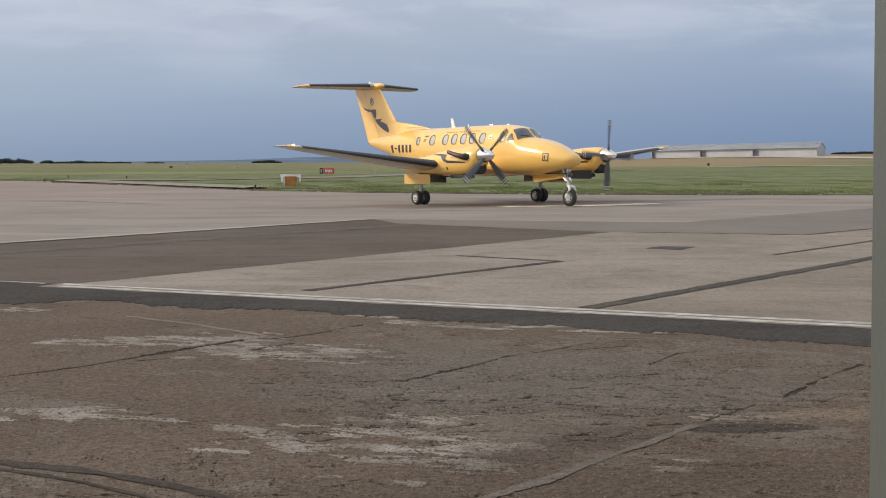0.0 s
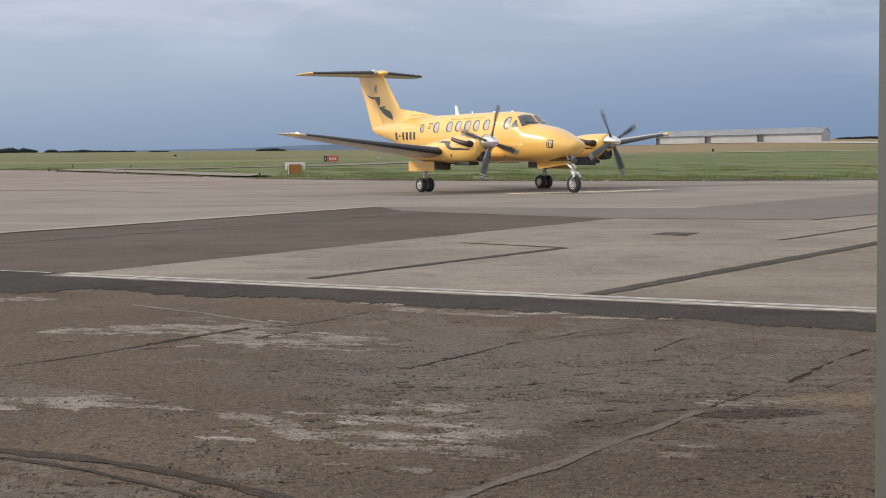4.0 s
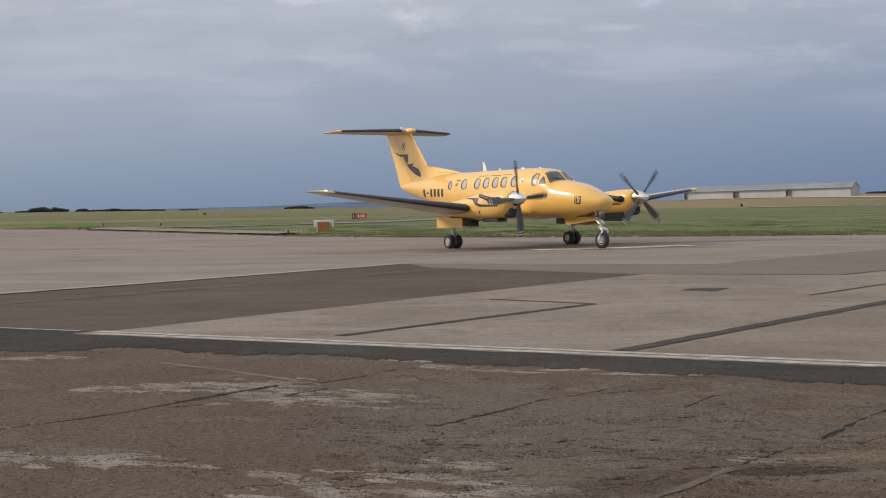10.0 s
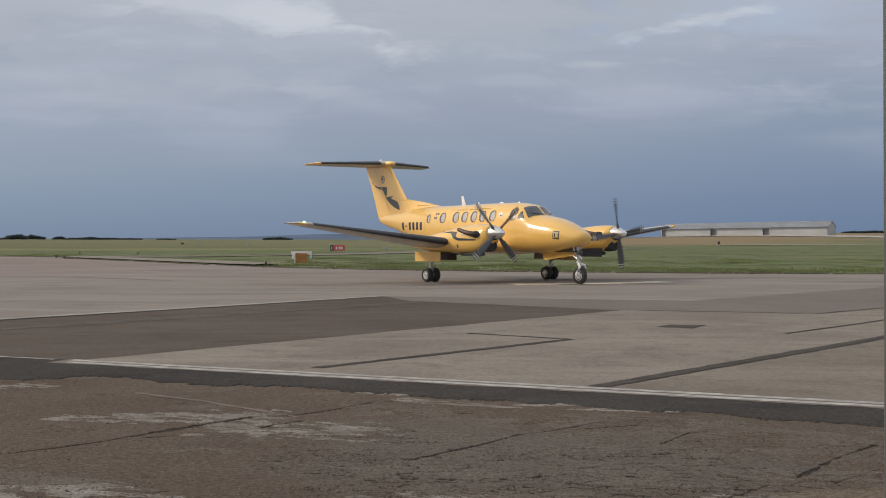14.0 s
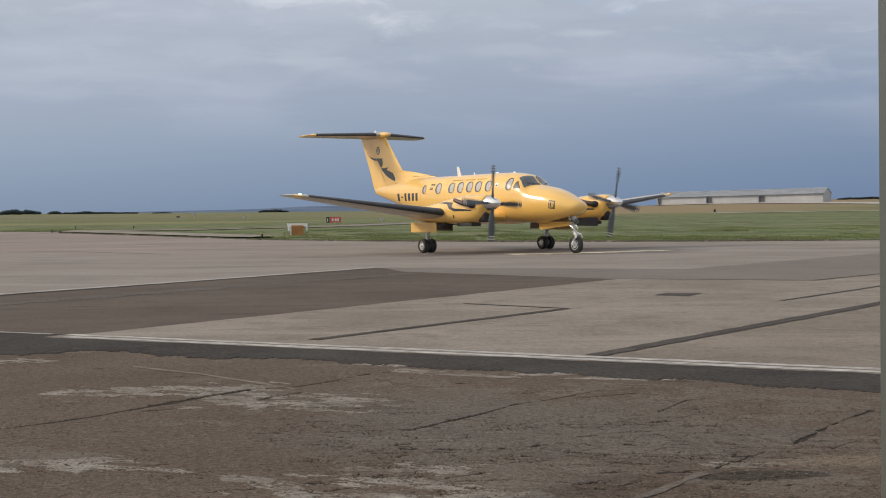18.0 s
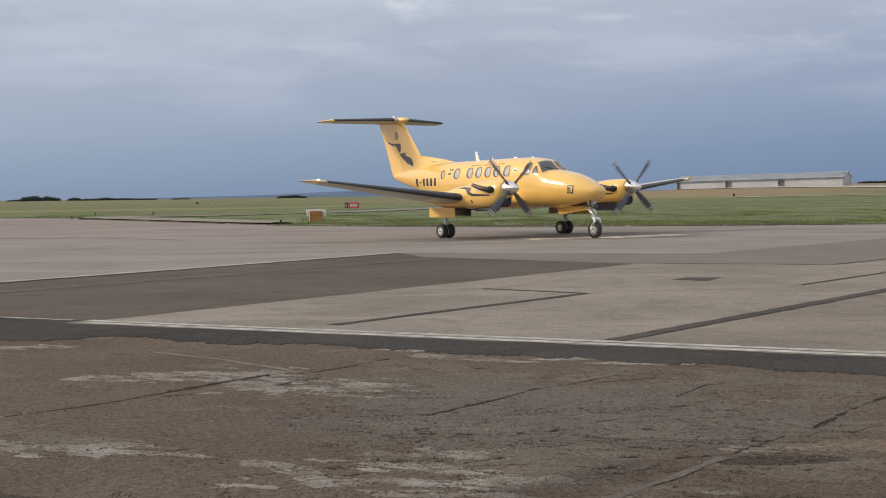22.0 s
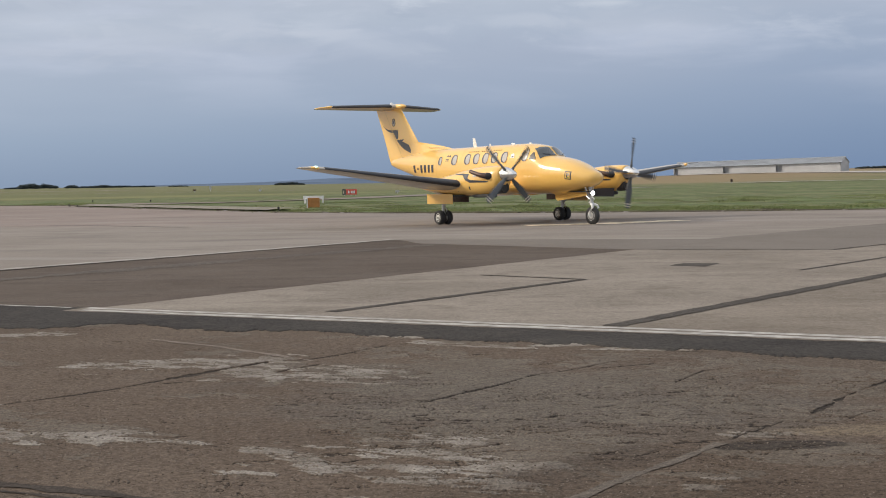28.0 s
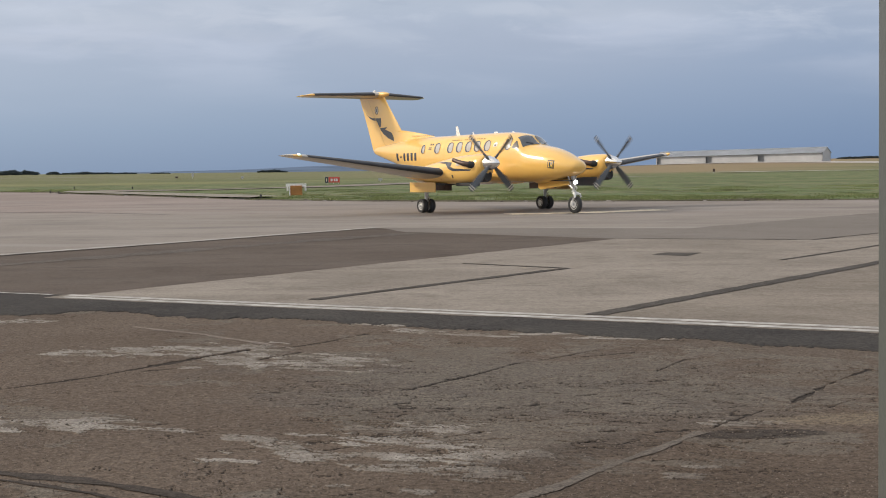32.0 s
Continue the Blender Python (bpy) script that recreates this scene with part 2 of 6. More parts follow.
def worn_asphalt(t, geo, c):
    """Old brown ground; what stands proud of it is a thin grey coat and, on top, bleached cement skim."""
    zone = ellipse_mask(t, geo, 0.75, 8.9, 2.4, 1.9, -20, 0.5, 1.2, 0.6, 1)
    c = mix(t, math_node(t, "MULTIPLY", zone, 0.8), c, (0.118, 0.103, 0.089))
    zone3 = ellipse_mask(t, geo, 3.2, 10.6, 2.2, 0.9, -25, 0.5, 1.2, 0.5, 9)
    c = mix(t, math_node(t, "MULTIPLY", zone3, 0.5), c, (0.112, 0.090, 0.073))
    height = t.nodes.new("ShaderNodeSeparateXYZ")
    t.links.new(geo, height.inputs[0])
    z = math_node(t, "ADD", math_node(t, "ADD", math_node(t, "MULTIPLY", height.outputs[2], 100.0), 0.9), math_node(t, "MULTIPLY", math_node(t, "SUBTRACT", noise_tex(t, geo, 14.0, 5, 0.7), 0.5), 0.06))
    # dirt and sand drifted over the coats in places
    bare = ramp(t, noise_tex(t, geo, 2.6, 6, 0.7, 0.3), [(0.36, 0.35), (0.56, 1.0)])
    hue = ramp(t, noise_tex(t, geo, 1.1, 4, 0.6), [(0.35, (0.122, 0.104, 0.084)), (0.65, (0.159, 0.136, 0.112))])
    c = mix(t, math_node(t, "MULTIPLY", ramp(t, z, [(0.57, 0.0), (0.61, 0.85)]), bare), c, hue)
    skim = ramp(t, noise_tex(t, geo, 2.3, 6, 0.7), [(0.35, (0.215, 0.19, 0.166)), (0.65, (0.335, 0.305, 0.27))])
    c = mix(t, math_node(t, "MULTIPLY", ramp(t, z, [(0.82, 0.0), (0.86, 0.92)]), bare), c, skim)
    sand = ellipse_mask(t, geo, 2.45, 7.60, 0.60, 0.22, 6, 0.4, 3.0, 0.5, 3)
    c = mix(t, math_node(t, "MULTIPLY", sand, 0.6), c, (0.205, 0.160, 0.112))
    # dark damp repair
    c = mix(t, math_node(t, "MULTIPLY", ellipse_mask(t, geo, 1.84, 7.20, 0.42, 0.15, 4, 0.3, 4.0, 0.2, 7), 0.9), c, (0.042, 0.034, 0.029))
    # darker brown ground along the sealed joint
    c = mix(t, math_node(t, "MULTIPLY", ellipse_mask(t, geo, 0.75, 6.75, 0.95, 0.30, 42, 0.5, 3.0, 0.6, 8), 0.55), c, (0.062, 0.048, 0.039))
    # a broad patch of darker brown over the nearest ground
    c = mix(t, math_node(t, "MULTIPLY", ellipse_mask(t, geo, 1.0, 5.95, 2.0, 0.65, 8, 0.4, 2.0, 0.7, 5), 0.6), c, (0.073, 0.053, 0.0395))
    # soil and shade of the open cracks, both put into the colour by depth
    return mix(t, ramp(t, z, [(0.08, 0.9), (0.22, 0.0)]), c, (0.032, 0.026, 0.022))


def red_concrete(t, geo, c):
    """Older, reddish concrete beyond the long joint, and pale and dark washes some metres long."""
    sep = t.nodes.new("ShaderNodeSeparateXYZ")
    t.links.new(geo, sep.inputs[0])
    n = noise_tex(t, geo, 0.22, 5, 0.6)
    d = math_node(t, "ADD", math_node(t, "SUBTRACT", sep.outputs[1], math_node(t, "MULTIPLY", sep.outputs[0], -0.45)), math_node(t, "MULTIPLY", math_node(t, "SUBTRACT", n, 0.5), 5.0))
    old = ramp(t, math_node(t, "DIVIDE", d, 100.0), [(0.425, 0.0), (0.445, 1.0)])
    old = math_node(t, "MULTIPLY", old, ramp(t, math_node(t, "DIVIDE", math_node(t, "ADD", sep.outputs[0], 20.0), 30.0), [(0.2, 1.0), (0.65, 0.15)]))
    c = mix(t, old, mix(t, 1.0, c, (1.02, 1.01, 0.945), "MULTIPLY"), mix(t, 1.0, c, (1.06, 0.97, 0.92), "MULTIPLY"))
    v = t.nodes.new("ShaderNodeMapping")
    v.inputs["Rotation"].default_value = (0, 0, radians(8))
    v.inputs["Scale"].default_value = (0.12, 0.42, 1.0)
    t.links.new(geo, v.inputs[0])
    s = noise_tex(t, v.outputs[0], 1.0, 6, 0.62, 0.5)
    c = mix(t, ramp(t, s, [(0.54, 0.0), (0.66, 0.5)]), c, (0.30, 0.278, 0.255))
    return mix(t, ramp(t, s, [(0.34, 0.55), (0.44, 0.0)]), c, (0.145, 0.128, 0.118))


def grass_material():
    m = bpy.data.materials.new("grassland")
    m.use_nodes = True
    t = m.node_tree
    b = t.nodes["Principled BSDF"]
    geo = t.nodes.new("ShaderNodeNewGeometry").outputs["Position"]
    stretch = t.nodes.new("ShaderNodeMapping")
    stretch.inputs["Scale"].default_value = (0.35, 1.0, 1.0)
    stretch.inputs["Rotation"].default_value = (0, 0, radians(-12))
    t.links.new(geo, stretch.inputs[0])
    v = stretch.outputs[0]
    big = noise_tex(t, v, 0.035, 5, 0.6, 0.3)
    clump = t.nodes.new("ShaderNodeMapping")
    clump.inputs["Scale"].default_value = (1.0, 0.32, 1.0)
    t.links.new(geo, clump.inputs[0])
    mid = mix(t, 0.5, noise_tex(t, v, 0.35, 5, 0.65, 0.3), noise_tex(t, clump.outputs[0], 0.8, 5, 0.65, 0.4))
    fine = noise_tex(t, geo, 5.0, 4, 0.7)
    c = mix(t, ramp(t, big, [(0.42, 0.0), (0.58, 1.0)]), (0.125, 0.164, 0.070), (0.168, 0.190, 0.094))
    c = mix(t, math_node(t, "MULTIPLY", ramp(t, mid, [(0.47, 0.0), (0.56, 1.0)]), 0.75), c, (0.215, 0.20, 0.118))
    rough = mix(t, 0.6, noise_tex(t, v, 0.13, 6, 0.7, 0.5), noise_tex(t, clump.outputs[0], 0.5, 6, 0.7, 0.6))
    c = mix(t, math_node(t, "MULTIPLY", ramp(t, rough, [(0.485, 0.0), (0.56, 1.0)]), 0.55), c, (0.070, 0.078, 0.040))
    c = mix(t, math_node(t, "MULTIPLY", ramp(t, fine, [(0.45, 0.0), (0.75, 1.0)]), 0.45), c, (0.05, 0.075, 0.028))
    # mown strips beside the runway
    plan = t.nodes.new("ShaderNodeSeparateXYZ")
    t.links.new(geo, plan.inputs[0])
    row = math_node(t, "DIVIDE", math_node(t, "ADD", math_node(t, "SUBTRACT", plan.outputs[1], math_node(t, "MULTIPLY", plan.outputs[0], 0.57)), math_node(t, "MULTIPLY", math_node(t, "SUBTRACT", mid, 0.5), 30.0)), 400.0)
    side_on = ramp(t, math_node(t, "DIVIDE", math_node(t, "ADD", plan.outputs[0], 100.0), 150.0), [(0.55, 1.0), (0.72, 0.0)])
    c = mix(t, math_node(t, "MULTIPLY", ramp(t, row, [(0.45, 0.0), (0.47, 0.75), (0.52, 0.75), (0.54, 0.0)]), side_on), c, (0.215, 0.212, 0.098))
    c = mix(t, math_node(t, "MULTIPLY", ramp(t, row, [(0.56, 0.0), (0.60, 0.6), (0.80, 0.6), (0.90, 0.0)]), side_on), c, (0.108, 0.142, 0.060))
    # ripe, dry field further off
    sep = t.nodes.new("ShaderNodeSeparateXYZ")
    t.links.new(geo, sep.inputs[0])
    far = math_node(t, "SUBTRACT", sep.outputs[1], math_node(t, "MULTIPLY", sep.outputs[0], 1.55))
    wob = math_node(t, "MULTIPLY", math_node(t, "SUBTRACT", big, 0.5), 160.0)
    dry = ramp(t, math_node(t, "DIVIDE", math_node(t, "ADD", far, wob), 1000.0), [(0.19, 0.0), (0.30, 1.0)])
    east = ramp(t, math_node(t, "DIVIDE", math_node(t, "ADD", sep.outputs[0], 50.0), 200.0), [(0.1, 0.25), (0.5, 1.0)])
    c = mix(t, math_node(t, "MULTIPLY", dry, east), c, mix(t, mid, (0.29, 0.205, 0.13), (0.20, 0.175, 0.10)))
    t.links.new(c, b.inputs["Base Color"])
    b.inputs["Roughness"].default_value, b.inputs["Specular IOR Level"].default_value = 0.95, 0.1
    n = t.nodes.new("ShaderNodeBump")
    n.inputs["Strength"].default_value, n.inputs["Distance"].default_value = 0.7, 0.15
    t.links.new(fine, n.inputs["Height"])
    t.links.new(n.outputs[0], b.inputs["Normal"])
    return m


def leaf_material(name, a, c2, thin=True):
    m = bpy.data.materials.new(name)
    m.use_nodes = True
    t = m.node_tree
    b = t.nodes["Principled BSDF"]
    isl = t.nodes.new("ShaderNodeNewGeometry").outputs["Random Per Island"]
    t.links.new(mix(t, isl, a, c2), b.inputs["Base Color"])
    b.inputs["Roughness"].default_value, b.inputs["Specular IOR Level"].default_value = 0.85, 0.15
    if thin:
        tr, mx = t.nodes.new("ShaderNodeBsdfTranslucent"), t.nodes.new("ShaderNodeMixShader")
        t.links.new(mix(t, isl, a, c2), tr.inputs[0])
        mx.inputs[0].default_value = 0.5
        t.links.new(b.outputs[0], mx.inputs[1])
        t.links.new(tr.outputs[0], mx.inputs[2])
        t.links.new(mx.outputs[0], t.nodes["Material Output"].inputs[0])
    return m


def glow(name, color, power):
    m = bpy.data.materials.new(name)
    m.use_nodes = True
    b = m.node_tree.nodes["Principled BSDF"]
    b.inputs["Base Color"].default_value = (*color, 1)
    b.inputs["Emission Color"].default_value = (*color, 1)
    b.inputs["Emission Strength"].default_value = power
    return m


YELLOW = material("yellow_paint", (0.87, 0.528, 0.138), 0.34, 0, 0.05, 1.2, 0.0, 9.0, 1.0, 0.3)
WING_GREY = material("pale_grey_paint", (0.50, 0.45, 0.38), 0.4, 0, 0.08, 1.5, 0, 60, 0.3)
BOOT = material("black_rubber_boot", (0.046, 0.046, 0.051), 0.5, 0, 0.2, 4)
NAVY = material("dark_navy_paint", (0.026, 0.032, 0.05), 0.4, 0, 0.1, 4, 0, 60, 0.3)
TYRE = material("tyre_rubber", (0.045, 0.044, 0.044), 0.8, 0, 0.3, 12)
RIM = material("white_wheel_rim", (0.76, 0.75, 0.72), 0.45, 0.0, 0.15, 14)
STEEL = material("gear_leg_steel", (0.60, 0.60, 0.59), 0.35, 0.3, 0.15, 9)
WHITE = material("white_paint", (0.80, 0.79, 0.76), 0.4, 0, 0.08, 5)
CHROME = material("polished_spinner", (0.80, 0.79, 0.78), 0.17, 1.0, 0.04, 5)
BLADE = material("dark_blade_paint", (0.085, 0.092, 0.10), 0.4, 0.0, 0.2, 9)
# soot brown of the exhausts; also the shade painted on inner gear doors
SOOT_SHADE_BROWN = material("exhaust_and_shade_brown", (0.10, 0.066, 0.055), 0.5, 0.5, 0.35, 12)
INTAKE = material("dark_intake", (0.035, 0.034, 0.034), 0.7, 0, 0.2, 8)
SIDE_GLASS = material("smoked_side_glass", (0.07, 0.062, 0.055), 0.45, 0, 0.1, 3, 0, 60, 0.0)
GLASS = material("cockpit_glass", (0.05, 0.058, 0.064), 0.08, 0, 0.05, 3, 0, 60, 1.0)
PANE = material("cabin_window_blind", (0.47, 0.445, 0.42), 0.18, 0, 0.12, 5, 0, 60, 0.6)
RED = material("red_sign_face", (0.70, 0.10, 0.075), 0.5, 0, 0.1, 4)
WOOD = material("orange_plywood", (0.42, 0.19, 0.055), 0.7, 0, 0.2, 4, 0.2)
POST = material("grey_door_paint", (0.084, 0.091, 0.083), 0.5, 0, 0.06, 1.5, 0.1, 40)
ASPHALT = paving("old_brown_asphalt", (0.097, 0.0715, 0.0535), (0.139, 0.1065, 0.082), (0.263, 0.220, 0.180), 0.30, 58, 1.0,
                 (0.071, 0.054, 0.044), 0.25, None, ((0.131, 0.110, 0.094), 0.25), worn_asphalt, 0.42)
BROWN_ASPHALT = paving("plain_brown_asphalt", (0.097, 0.0715, 0.0535), (0.139, 0.1065, 0.082), (0.263, 0.220, 0.180), 0.30, 58, 1.0,
                 (0.071, 0.054, 0.044), 0.25, None, ((0.131, 0.110, 0.094), 0.25), None, 0.42)
BAND = paving("patched_black_asphalt", (0.035, 0.031, 0.029), (0.064, 0.058, 0.052), (0.138, 0.127, 0.118), 0.5, 60, 0.8, (0.087, 0.075, 0.064), 0.5)
LANE = paving("dark_asphalt_lane", (0.088, 0.068, 0.055), (0.123, 0.098, 0.081), (0.192, 0.163, 0.138), 0.18, 45, 0.5, (0.048, 0.038, 0.031), 0.5,
              ((0.126, 0.105, 0.089), 34.0, 0.6), None, None, 0.2)
SEAM = paving("worn_lane_seam", (0.100, 0.083, 0.071), (0.125, 0.106, 0.092), (0.2, 0.18, 0.16), 0.4, 45, 0.4)
FAINT = paving("faint_joint", (0.17, 0.148, 0.137), (0.22, 0.195, 0.182), (0.3, 0.28, 0.26), 0.4, 45, 0.4)
LANE_GREY = paving("grey_asphalt_lane", (0.161, 0.140, 0.121), (0.199, 0.175, 0.154), (0.265, 0.242, 0.216), 0.15, 45, 0.5, (0.120, 0.104, 0.090), 0.45, None, None, None, 0.15)
CONCRETE = paving("apron_concrete", (0.193, 0.166, 0.139), (0.273, 0.237, 0.202), (0.414, 0.371, 0.322), 0.30, 34, 0.6, (0.138, 0.115, 0.093), 0.75,
                  ((0.315, 0.275, 0.234), -12.0, 0.5), ((0.155, 0.131, 0.108), 0.5), None, 0.20)
OLD_CONCRETE = paving("old_apron_concrete", (0.168, 0.142, 0.116), (0.236, 0.202, 0.169), (0.360, 0.316, 0.271), 0.30, 34, 0.6, (0.120, 0.099, 0.078), 0.75,
                  ((0.274, 0.236, 0.196), -12.0, 0.5), ((0.135, 0.113, 0.091), 0.5), None, 0.20)
FAR_CONCRETE = paving("far_apron_concrete", (0.200, 0.174, 0.162), (0.273, 0.243, 0.228), (0.382, 0.350, 0.328), 0.06, 30, 0.4, (0.164, 0.143, 0.132), 0.55,
                      ((0.300, 0.273, 0.255), 6.0, 0.35), ((0.190, 0.168, 0.155), 0.4), red_concrete, 0.12)
TAR = paving("tar_joint", (0.044, 0.035, 0.029), (0.075, 0.062, 0.053), (0.104, 0.088, 0.075), 1.5, 70, 0.5)
CEMENT = paving("worn_cement_patch", (0.24, 0.215, 0.19), (0.34, 0.31, 0.28), (0.4, 0.38, 0.35), 1.2, 60, 0.6, (0.12, 0.1, 0.085), 0.8)
ASPHALT_SEAL = paving("worn_joint_seal", (0.118, 0.099, 0.083), (0.155, 0.131, 0.111), (0.3, 0.26, 0.22), 1.2, 60, 0.6)
PALE_EDGE = paving("pale_lane_edge", (0.285, 0.259, 0.234), (0.422, 0.391, 0.359), (0.528, 0.496, 0.465), 0.5, 30, 0.4, (0.158, 0.137, 0.121), 0.8, None, None, None, 0.2)
LINE = material("worn_white_line", (0.44, 0.42, 0.39), 0.8, 0, 0.35, 5, 0.3, 50, 0, 0.3, (0.30, 0.275, 0.245))
YLINE = material("worn_yellow_line", (0.80, 0.69, 0.51), 0.8, 0, 0.3, 3, 0.3, 50, 0, 0.3, (0.52, 0.43, 0.31))
GRASS = grass_material()
STONES = leaf_material("loose_aggregate", (0.05, 0.038, 0.03), (0.20, 0.165, 0.136), False)
PALE_SEAL = paving("pale_joint_seal", (0.175, 0.142, 0.12), (0.24, 0.20, 0.17), (0.3, 0.26, 0.22), 1.2, 60, 0.6)
JOINT = paving("weathered_tar_joint", (0.058, 0.050, 0.043), (0.095, 0.084, 0.074), (0.12, 0.11, 0.1), 1.2, 50, 0.5)
BLADES = leaf_material("grass_blades", (0.14, 0.18, 0.07), (0.215, 0.23, 0.105))


def sward_material():
    """Rough grass in clumps: each patch some metres wide has its own green or withered tone."""
    m = leaf_material("rough_sward", (0.85, 0.85, 0.85), (1.0, 1.0, 1.0), False)
    t = m.node_tree
    geo = t.nodes.new("ShaderNodeNewGeometry").outputs["Position"]
    n = noise_tex(t, geo, 0.24, 5, 0.65, 0.4)
    tone = ramp(t, n, [(0.36, (0.125, 0.122, 0.066)), (0.46, (0.185, 0.225, 0.092)), (0.57, (0.22, 0.25, 0.108)), (0.68, (0.29, 0.26, 0.15))])
    b = t.nodes["Principled BSDF"]
    t.links.new(mix(t, 1.0, b.inputs["Base Color"].links[0].from_socket, tone, "MULTIPLY"), b.inputs["Base Color"])
    return m


SWARD = sward_material()
# bluish leaf tones carry the far haze in their colour
LEAVES = leaf_material("hazed_bush_leaves", (0.070, 0.090, 0.098), (0.115, 0.138, 0.142))
# blue-grey of far haze is put into the hills' own colour
HILLS = material("hazed_hill", (0.13, 0.17, 0.24), 0.95, 0, 0.2, 0.01, 0, 60, 0, 0.0)
YARD = paving("pale_yard_concrete", (0.40, 0.365, 0.33), (0.50, 0.46, 0.42), (0.6, 0.56, 0.52), 0.05, 20, 0.2)
# cladding grey made darker: shade put into the bays and fascia
SHADE = material("shaded_cladding", (0.40, 0.40, 0.40), 0.8, 0, 0.1, 0.3)
CLAD = material("grey_cladding", (0.47, 0.462, 0.455), 0.6, 0.0, 0.12, 0.2)
ROOF = material("grey_sheet_roof", (0.47, 0.495, 0.53), 0.55, 0.0, 0.08, 0.2)

# ---- building helpers ----


def part(name, bm, mat, parent=None, label="", smooth=False, recalc=True):
    """Links a bmesh as one mesh object, under a thing or a part if one is given."""
    if recalc:
        bmesh.ops.recalc_face_normals(bm, faces=bm.faces)
    me = bpy.data.meshes.new(name)
    bm.to_mesh(me)
    bm.free()
    me.materials.append(mat)
    if smooth:
        me.polygons.foreach_set("use_smooth", [True] * len(me.polygons))
        me.set_sharp_from_angle(angle=radians(38))
    ob = new(name, me)
    if parent:
        ob.parent = parent
    if label:
        tagged(ob, label)
    return ob


def loft(rings, cap=True, closed=True, bm=None):
    """A skin over rings of equally many points."""
    bm = bm or bmesh.new()
    vs = [[bm.verts.new(q) for q in r] for r in rings]
    n = len(rings[0])
    for a, b in zip(vs, vs[1:]):
        for i in range(n if closed else n - 1):
            j = (i + 1) % n
            bm.faces.new((a[i], a[j], b[j], b[i]))
    if cap and closed:
        bm.faces.new(vs[0])
        bm.faces.new(vs[-1][::-1])
    return bm


def box(x0, x1, y0, y1, z0, z1, bevel=0.0, bm=None):
    bm = bm or bmesh.new()
    got = bmesh.ops.create_cube(bm, size=1, matrix=Matrix.Translation(((x0 + x1) / 2, (y0 + y1) / 2, (z0 + z1) / 2))
                                @ Matrix.Diagonal((x1 - x0, y1 - y0, z1 - z0, 1)))
    if bevel:
        edges = list({e for v in got["verts"] for e in v.link_edges})
        bmesh.ops.bevel(bm, geom=edges, offset=bevel, segments=2, affect="EDGES", profile=0.7)
    return bm


def tube(points, radii, n=14, bm=None, cap=True):
    """A round bar along points, with a radius at each."""
    pts = [Vector(q) for q in points]
    rings = []
    for i, q in enumerate(pts):
        d = (pts[min(i + 1, len(pts) - 1)] - pts[max(i - 1, 0)]).normalized()
        s = d.orthogonal().normalized() if abs(d.z) > 0.9 else d.cross(Vector((0, 0, 1))).normalized()
        u = s.cross(d)
        r = radii if isinstance(radii, (int, float)) else radii[i]
        rings.append([q + (s * math.cos(a) + u * math.sin(a)) * r for a in (2 * math.pi * k / n for k in range(n))])
    return loft(rings, cap, True, bm)


def spun(profile, axis="Y", n=28):
    """A solid of revolution about the axis: profile of (along, radius)."""
    rings = []
    for a, r in profile:
        ring = []
        for k in range(n):
            w = 2 * math.pi * k / n
            c, s = r * math.cos(w), r * math.sin(w)
            ring.append({"X": (a, c, s), "Y": (c, a, s), "Z": (c, s, a)}[axis])
        rings.append(ring)
    return loft(rings)


def sheet(points, z, wave=0.0, step=0.5, seed=0, depth=0.0):
    """A flat sheet with a polygon's outline, its edges broken up by a wave of that size."""
    rnd = random.Random(seed)
    out = []
    n = len(points)
    for i in range(n):
        a, b = Vector(points[i]), Vector(points[(i + 1) % n])
        k = max(1, int((b - a).length / step)) if wave else 1
        nrm = Vector((-(b - a).y, (b - a).x)).normalized()
        for j in range(k):
            q = a.lerp(b, j / k)
            if wave and 0 < j:
                q = q + nrm * wave * (noise.noise((q.x * 1.7 / max(step, .05) * .3, q.y * 1.7 / max(step, .05) * .3, seed * 7.3)) + rnd.uniform(-0.45, 0.45))
            out.append(q)
    bm = bmesh.new()
    vs = [bm.verts.new((q.x, q.y, z)) for q in out]
    f = bm.faces.new(vs)
    if f.calc_center_median().z == z and f.normal.z < 0:
        f.normal_flip()
    bmesh.ops.triangulate(bm, faces=[f])
    bmesh.ops.recalc_face_normals(bm, faces=bm.faces)
    if bm.faces[:][0].normal.z < 0:
        bmesh.ops.reverse_faces(bm, faces=bm.faces)
    return bm


